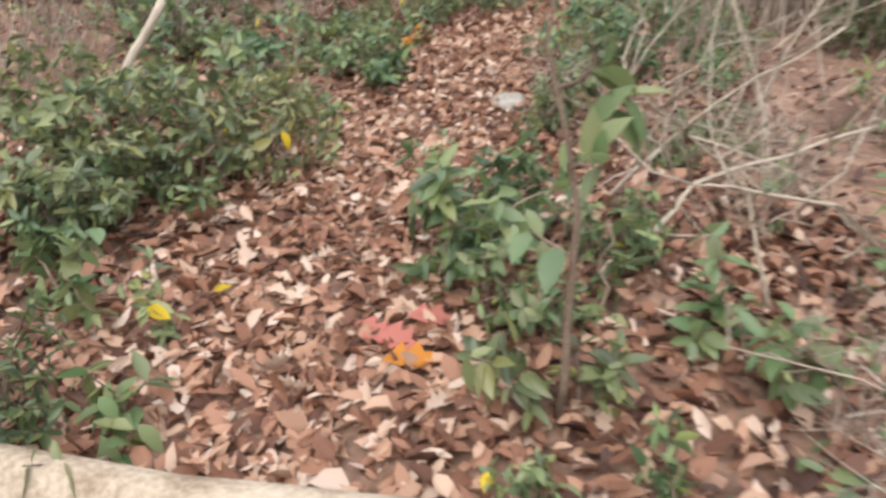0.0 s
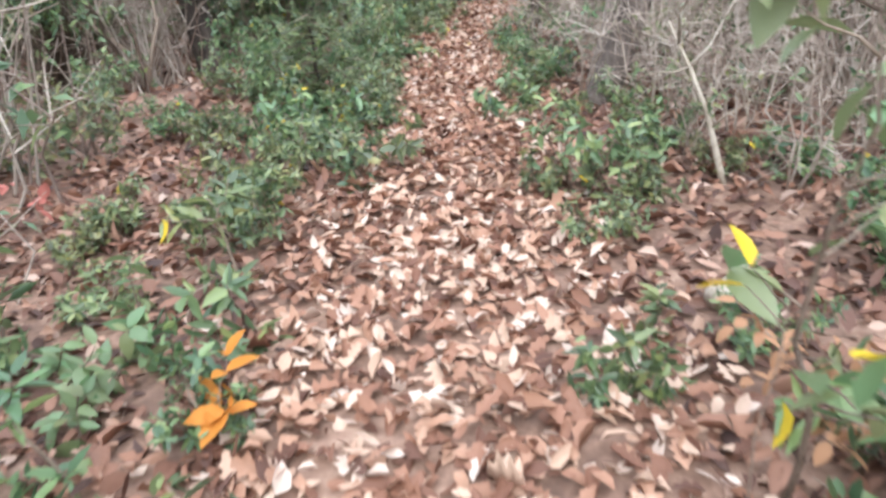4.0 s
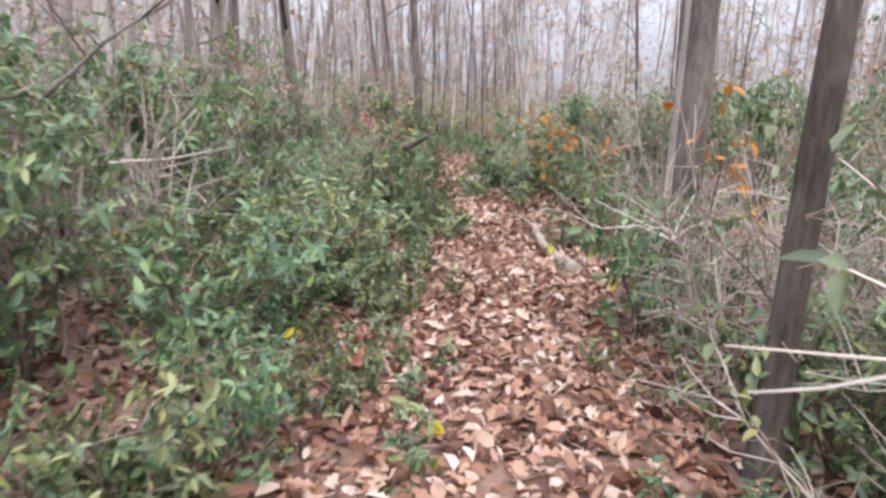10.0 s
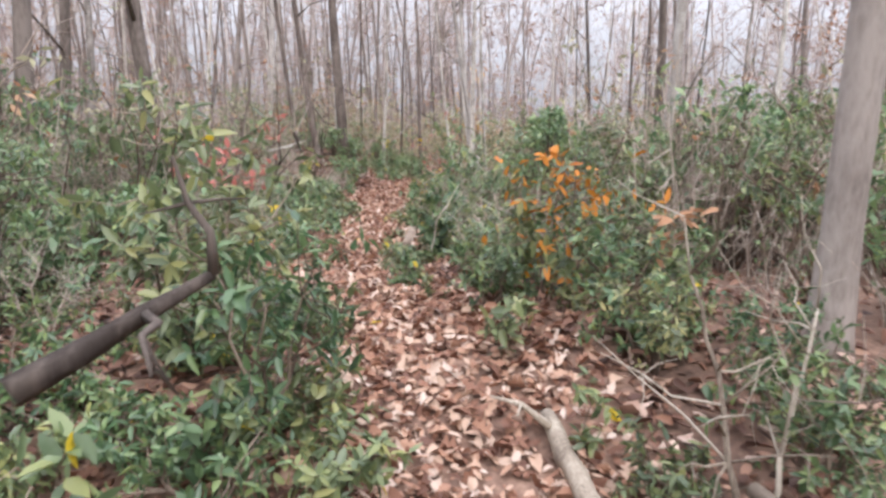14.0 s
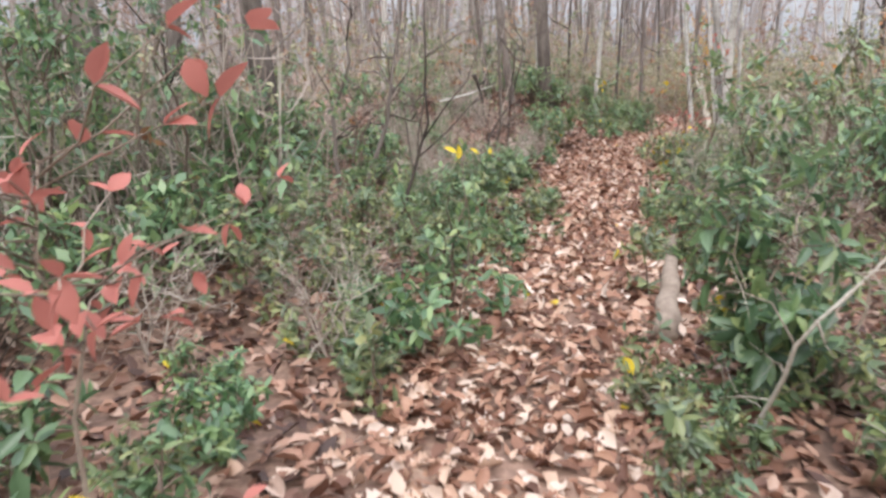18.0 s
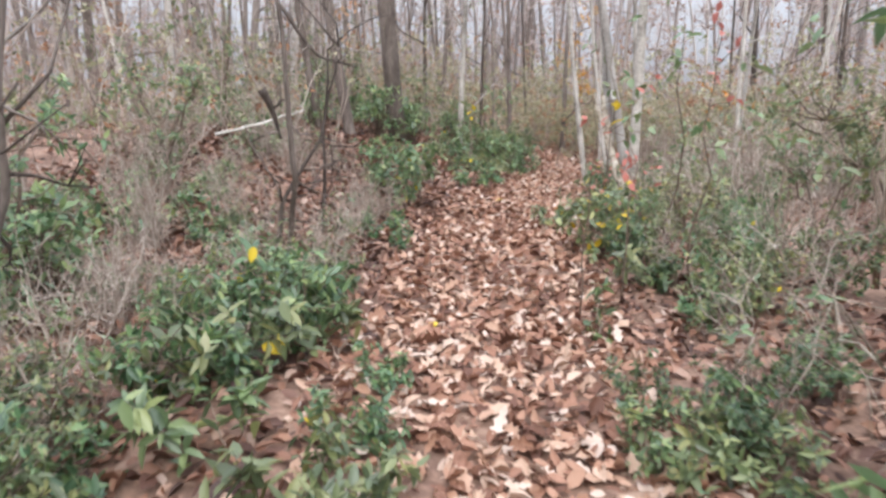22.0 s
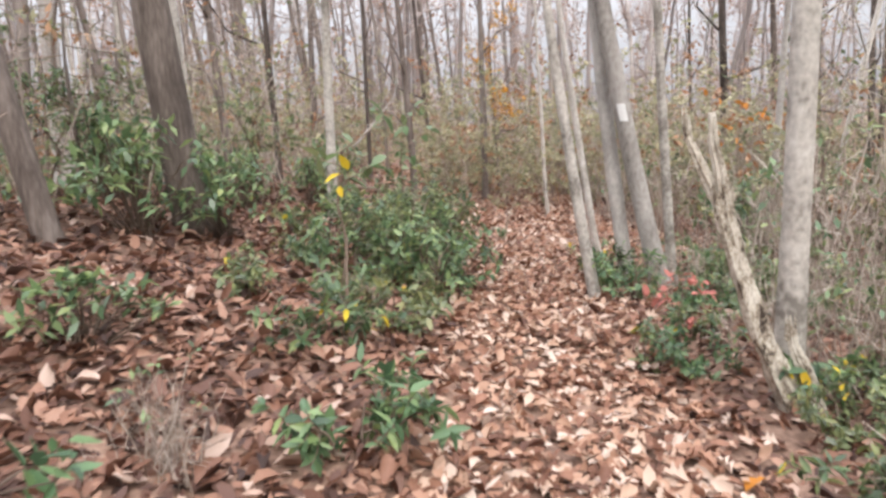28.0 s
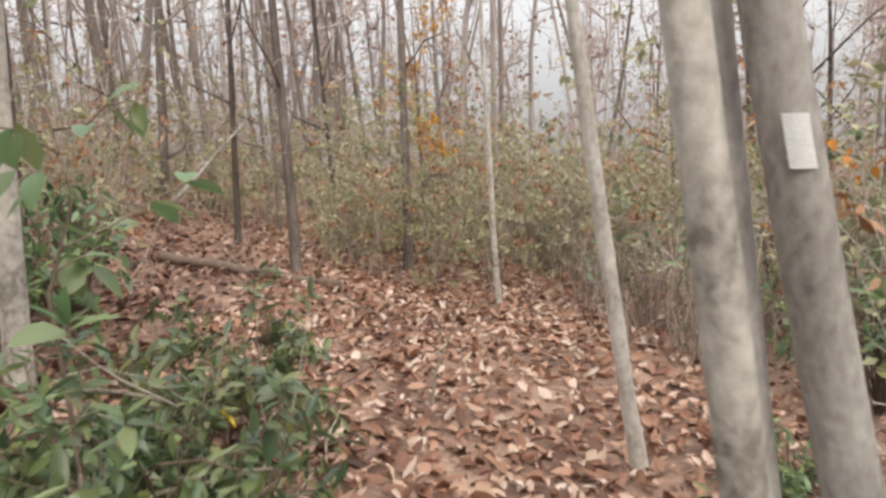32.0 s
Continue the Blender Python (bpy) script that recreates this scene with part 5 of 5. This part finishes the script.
def ragged(line, radii, seed, flat=1.0):
    """A weathered, split piece of trunk: lumpy, ridged along its length, with torn ends."""
    r = random.Random(seed)
    pts = [Vector(p) for p in line]
    fine = []
    for q in range(len(pts) - 1):
        for u in range(6):
            fine.append((pts[q].lerp(pts[q + 1], u / 6), radii[q] + (radii[q + 1] - radii[q]) * u / 6))
    fine.append((pts[-1], radii[-1]))
    sides, vs, fs = 16, [], []
    ridge = [r.uniform(.8, 1.1) for _ in range(sides)]
    for i, (p, rad) in enumerate(fine):
        for k in range(sides):
            a = 2 * math.pi * k / sides
            ridge[k] = min(1.2, max(.65, ridge[k] + r.uniform(-.14, .14)))
            torn = r.uniform(-.05, .14) if i == len(fine) - 1 else 0
            vs.append((p.x + math.cos(a) * rad * ridge[k], p.y + math.sin(a) * rad * ridge[k] * flat, p.z + torn))
        if i:
            for k in range(sides):
                a0, b0, k2 = (i - 1) * sides, i * sides, (k + 1) % sides
                fs.append((a0 + k, a0 + k2, b0 + k2, b0 + k))
    fs.append(tuple(range((len(fine) - 1) * sides, len(fine) * sides)))
    g = Geo()
    g.add(vs, fs)
    return g


def broken_snag(k, x, y):
    """A leaning, split dead trunk with two torn prongs and a slab that stands off at its foot."""
    wx, wy = spot(k, x, y)
    base = new("broken_snag")
    for name, line, radii, seed in (
            ("trunk", [(.05, 0, -.15), (-.1, .05, .2), (-.2, .08, .42), (-.34, .12, .85), (-.44, .15, 1.2)], [.085, .075, .06, .058, .055], 1),
            ("prong", [(-.42, .15, 1.14), (-.52, .19, 1.36), (-.62, .23, 1.6)], [.036, .036, .022], 2),
            ("prong", [(-.42, .15, 1.16), (-.45, .15, 1.36), (-.5, .16, 1.58)], [.042, .036, .026], 3),
            ("slab", [(.1, -.04, -.12), (.05, -.01, .16), (-.07, .04, .46)], [.07, .055, .02], 4)):
        ob = part(name, ragged(line, radii, seed).mesh(name, BLEACHED, False), base)
    base.matrix_basis = Matrix.LocRotScale((wx, wy, gz(wx, wy)), Euler((0, 0, A4)), None)
    tagged(base, "leaning bleached broken snag with dark peeling bark", "snag")


broken_snag(4, 2.24, 5.15)
branch("dead_shrub", 4, [(1.9, 2.6, -.03), (1.6, 2.75, .35), (1.2, 2.9, .5)], .01, DEADWOOD, "pale thin dead twigs", "dead branch", 8, .4)
branch("fallen_branch", 4, [(-.3, 9.3, .45), (.1, 9.2, .5), (.5, 9.15, .45)], .014, DEADWOOD, "pale dead branch lying on a bush", "dead branch", 6, .45)
branch("fallen_branch", 4, [(.2, 8.9, .25), (.6, 9.0, .35), (.9, 9.2, .3)], .012, DEADWOOD, "pale forked dead branch on a bush", "dead branch", 6, .4)
branch("fallen_log", 4, [(-1.3, 15.6, .07), (-.2, 15.4, .06), (1.0, 15.1, .05)], .075, STEM, "fallen grey log across the leafy slope", "log", 2, .5, 10, .08, .7)
branch("fallen_branch", 4, [(-.73, 14.0, .9), (-.35, 14.1, 1.4), (.05, 14.2, 1.95)], .025, PALE_BARK, "pale broken branch leaning between trees", "dead branch", 2, .4)
branch("cut_sapling", 4, [(1.5, 11.0, -.03), (1.55, 11.0, .3), (1.7, 11.0, .75)], .016, DEADWOOD, "short pale dead stem beside the trail", "dead branch", 2, .2)
for x, y, m, c in ((.95, 3.4, ORANGE, "orange"), (1.25, 3.9, ORANGE, "orange"), (.6, 2.6, DRY, "pale tan"), (1.5, 4.3, ORANGE, "orange"), (.2, 3.4, YELLOW, "yellow")):
    loose_leaf(4, x, y, m, .14, c + " fallen oak leaf on the trail")
for k, x, y in ((2, .6, 6.0), (3, -.2, 3.0), (3, -.6, 6.9), (3, -.2, 9.4), (2, .2, 4.1), (1, -.9, 2.3), (3, -.75, 11.4)):
    loose_leaf(k, x, y, YELLOW, .09, "single yellow fallen leaf on the trail", "oval")


def stone(k, x, y, r):
    wx, wy = spot(k, x, y)
    bm = bmesh.new()
    bmesh.ops.create_icosphere(bm, subdivisions=3, radius=r)
    for v in bm.verts:
        v.co *= 1 + .35 * noise.noise(v.co * 2.2 / r)
        v.co.z *= .6
    me = bpy.data.meshes.new("stone")
    bm.to_mesh(me)
    bm.free()
    me.materials.append(MOSS)
    me.shade_smooth()
    ob = new("stone", me)
    ob.location = (wx, wy, gz(wx, wy) + r * .12)
    tagged(ob, "pale grey stone half sunk in the leaves", "stone")


def hemlock(k, x, y, h, reach, label):
    """A young evergreen with tiers of drooping, flat-needled branches."""
    base = new("hemlock_sapling")
    g = Geo()
    g.tube(sway(hr, (0, 0, -.05), (0, 0, h), 6, .01), [.03, .026, .022, .017, .012, .008, .003], 7)
    part("trunk", g.mesh("trunk", DARK_BARK), base)
    n = 26
    for i in range(n):
        u = .12 + .86 * i / n
        a = 2.4 * i + hr.uniform(-.3, .3)
        ln = reach * (1.05 - u) * hr.uniform(.7, 1.15) + .12
        tip = Vector((math.cos(a) * ln, math.sin(a) * ln, h * u - ln * hr.uniform(.05, .3)))
        p0 = Vector((0, 0, h * u))
        line = sway(hr, p0, tip, 5, .03, .06)
        q, nd = Geo(), Geo()
        q.tube(line, [.008, .007, .006, .005, .004, .002], 4)
        bs, ws, us = [], [], []
        for j in range(1, 6):
            ax = (line[j] - line[j - 1]).normalized()
            sd = ax.cross(Vector((0, 0, 1))).normalized()
            for sgn in (-1, 1):
                tw = (ax * .8 + sd * sgn + Vector((0, 0, -.15))) * ln * .32 * (1.1 - j / 6)
                for s_ in range(9):
                    c0 = line[j] + tw * (s_ / 9)
                    for sg in (-1, 1):
                        bs.append(tuple(c0)), ws.append(tuple(tw.normalized() * .6 + tw.cross(Vector((0, 0, 1))).normalized() * sg)), us.append((0, 0, 1))
        nd.leaves(bs, ws, us, .045, .014, .05, .1, "flat")
        br = part("branch", q.mesh("branch", STEM), base)
        tagged(part("needles", nd.mesh("needles", NEEDLE), br), kind="stuff")
    wx, wy = spot(k, x, y)
    base.location = (wx, wy, gz(wx, wy))
    tagged(base, label, "sapling")


hemlock(4, -3.35, 9.2, 3.0, 1.2, "young dark green hemlock on the leafy bank")
hemlock(4, -4.3, 8.0, 2.2, 1.1, "small yellowish green hemlock on the bank")
hemlock(1, .75, 10.65, .9, .75, "low spreading hemlock beside the trail")

stone(3, .75, 9.35, .09)
stone(3, .95, 9.5, .07)
stone(1, .5, 4.85, .14)


def blaze():
    """The painted rectangle on the trunk's face, curved with the bark."""
    line, rad = TRUNK_LINE[blaze_tree.name]
    hs = [p.z for p in line]
    view = math.atan2(-4.6, -1.9)
    mid = 1.44 - blaze_tree.matrix_basis.translation.z
    vs, fs = [], []
    for i in range(5):
        zz = mid + .18 * (i / 4 - .5)
        k = next(q for q in range(1, len(hs)) if hs[q] > zz)
        u = (zz - hs[k - 1]) / (hs[k] - hs[k - 1])
        c, r = line[k - 1].lerp(line[k], u), (rad[k - 1] * (1 - u) + rad[k] * u) * 1.06 + .002
        for j in range(7):
            a = view + (j / 6 - .5) * .85
            vs.append((c.x + math.cos(a) * r, c.y + math.sin(a) * r, zz))
    for i in range(4):
        for j in range(6):
            q = i * 7 + j
            fs.append((q, q + 1, q + 8, q + 7))
    g = Geo()
    g.add(vs, fs)
    part("painted_blaze", g.mesh("painted_blaze", PAINT), blaze_tree, "white painted trail mark")


blaze()
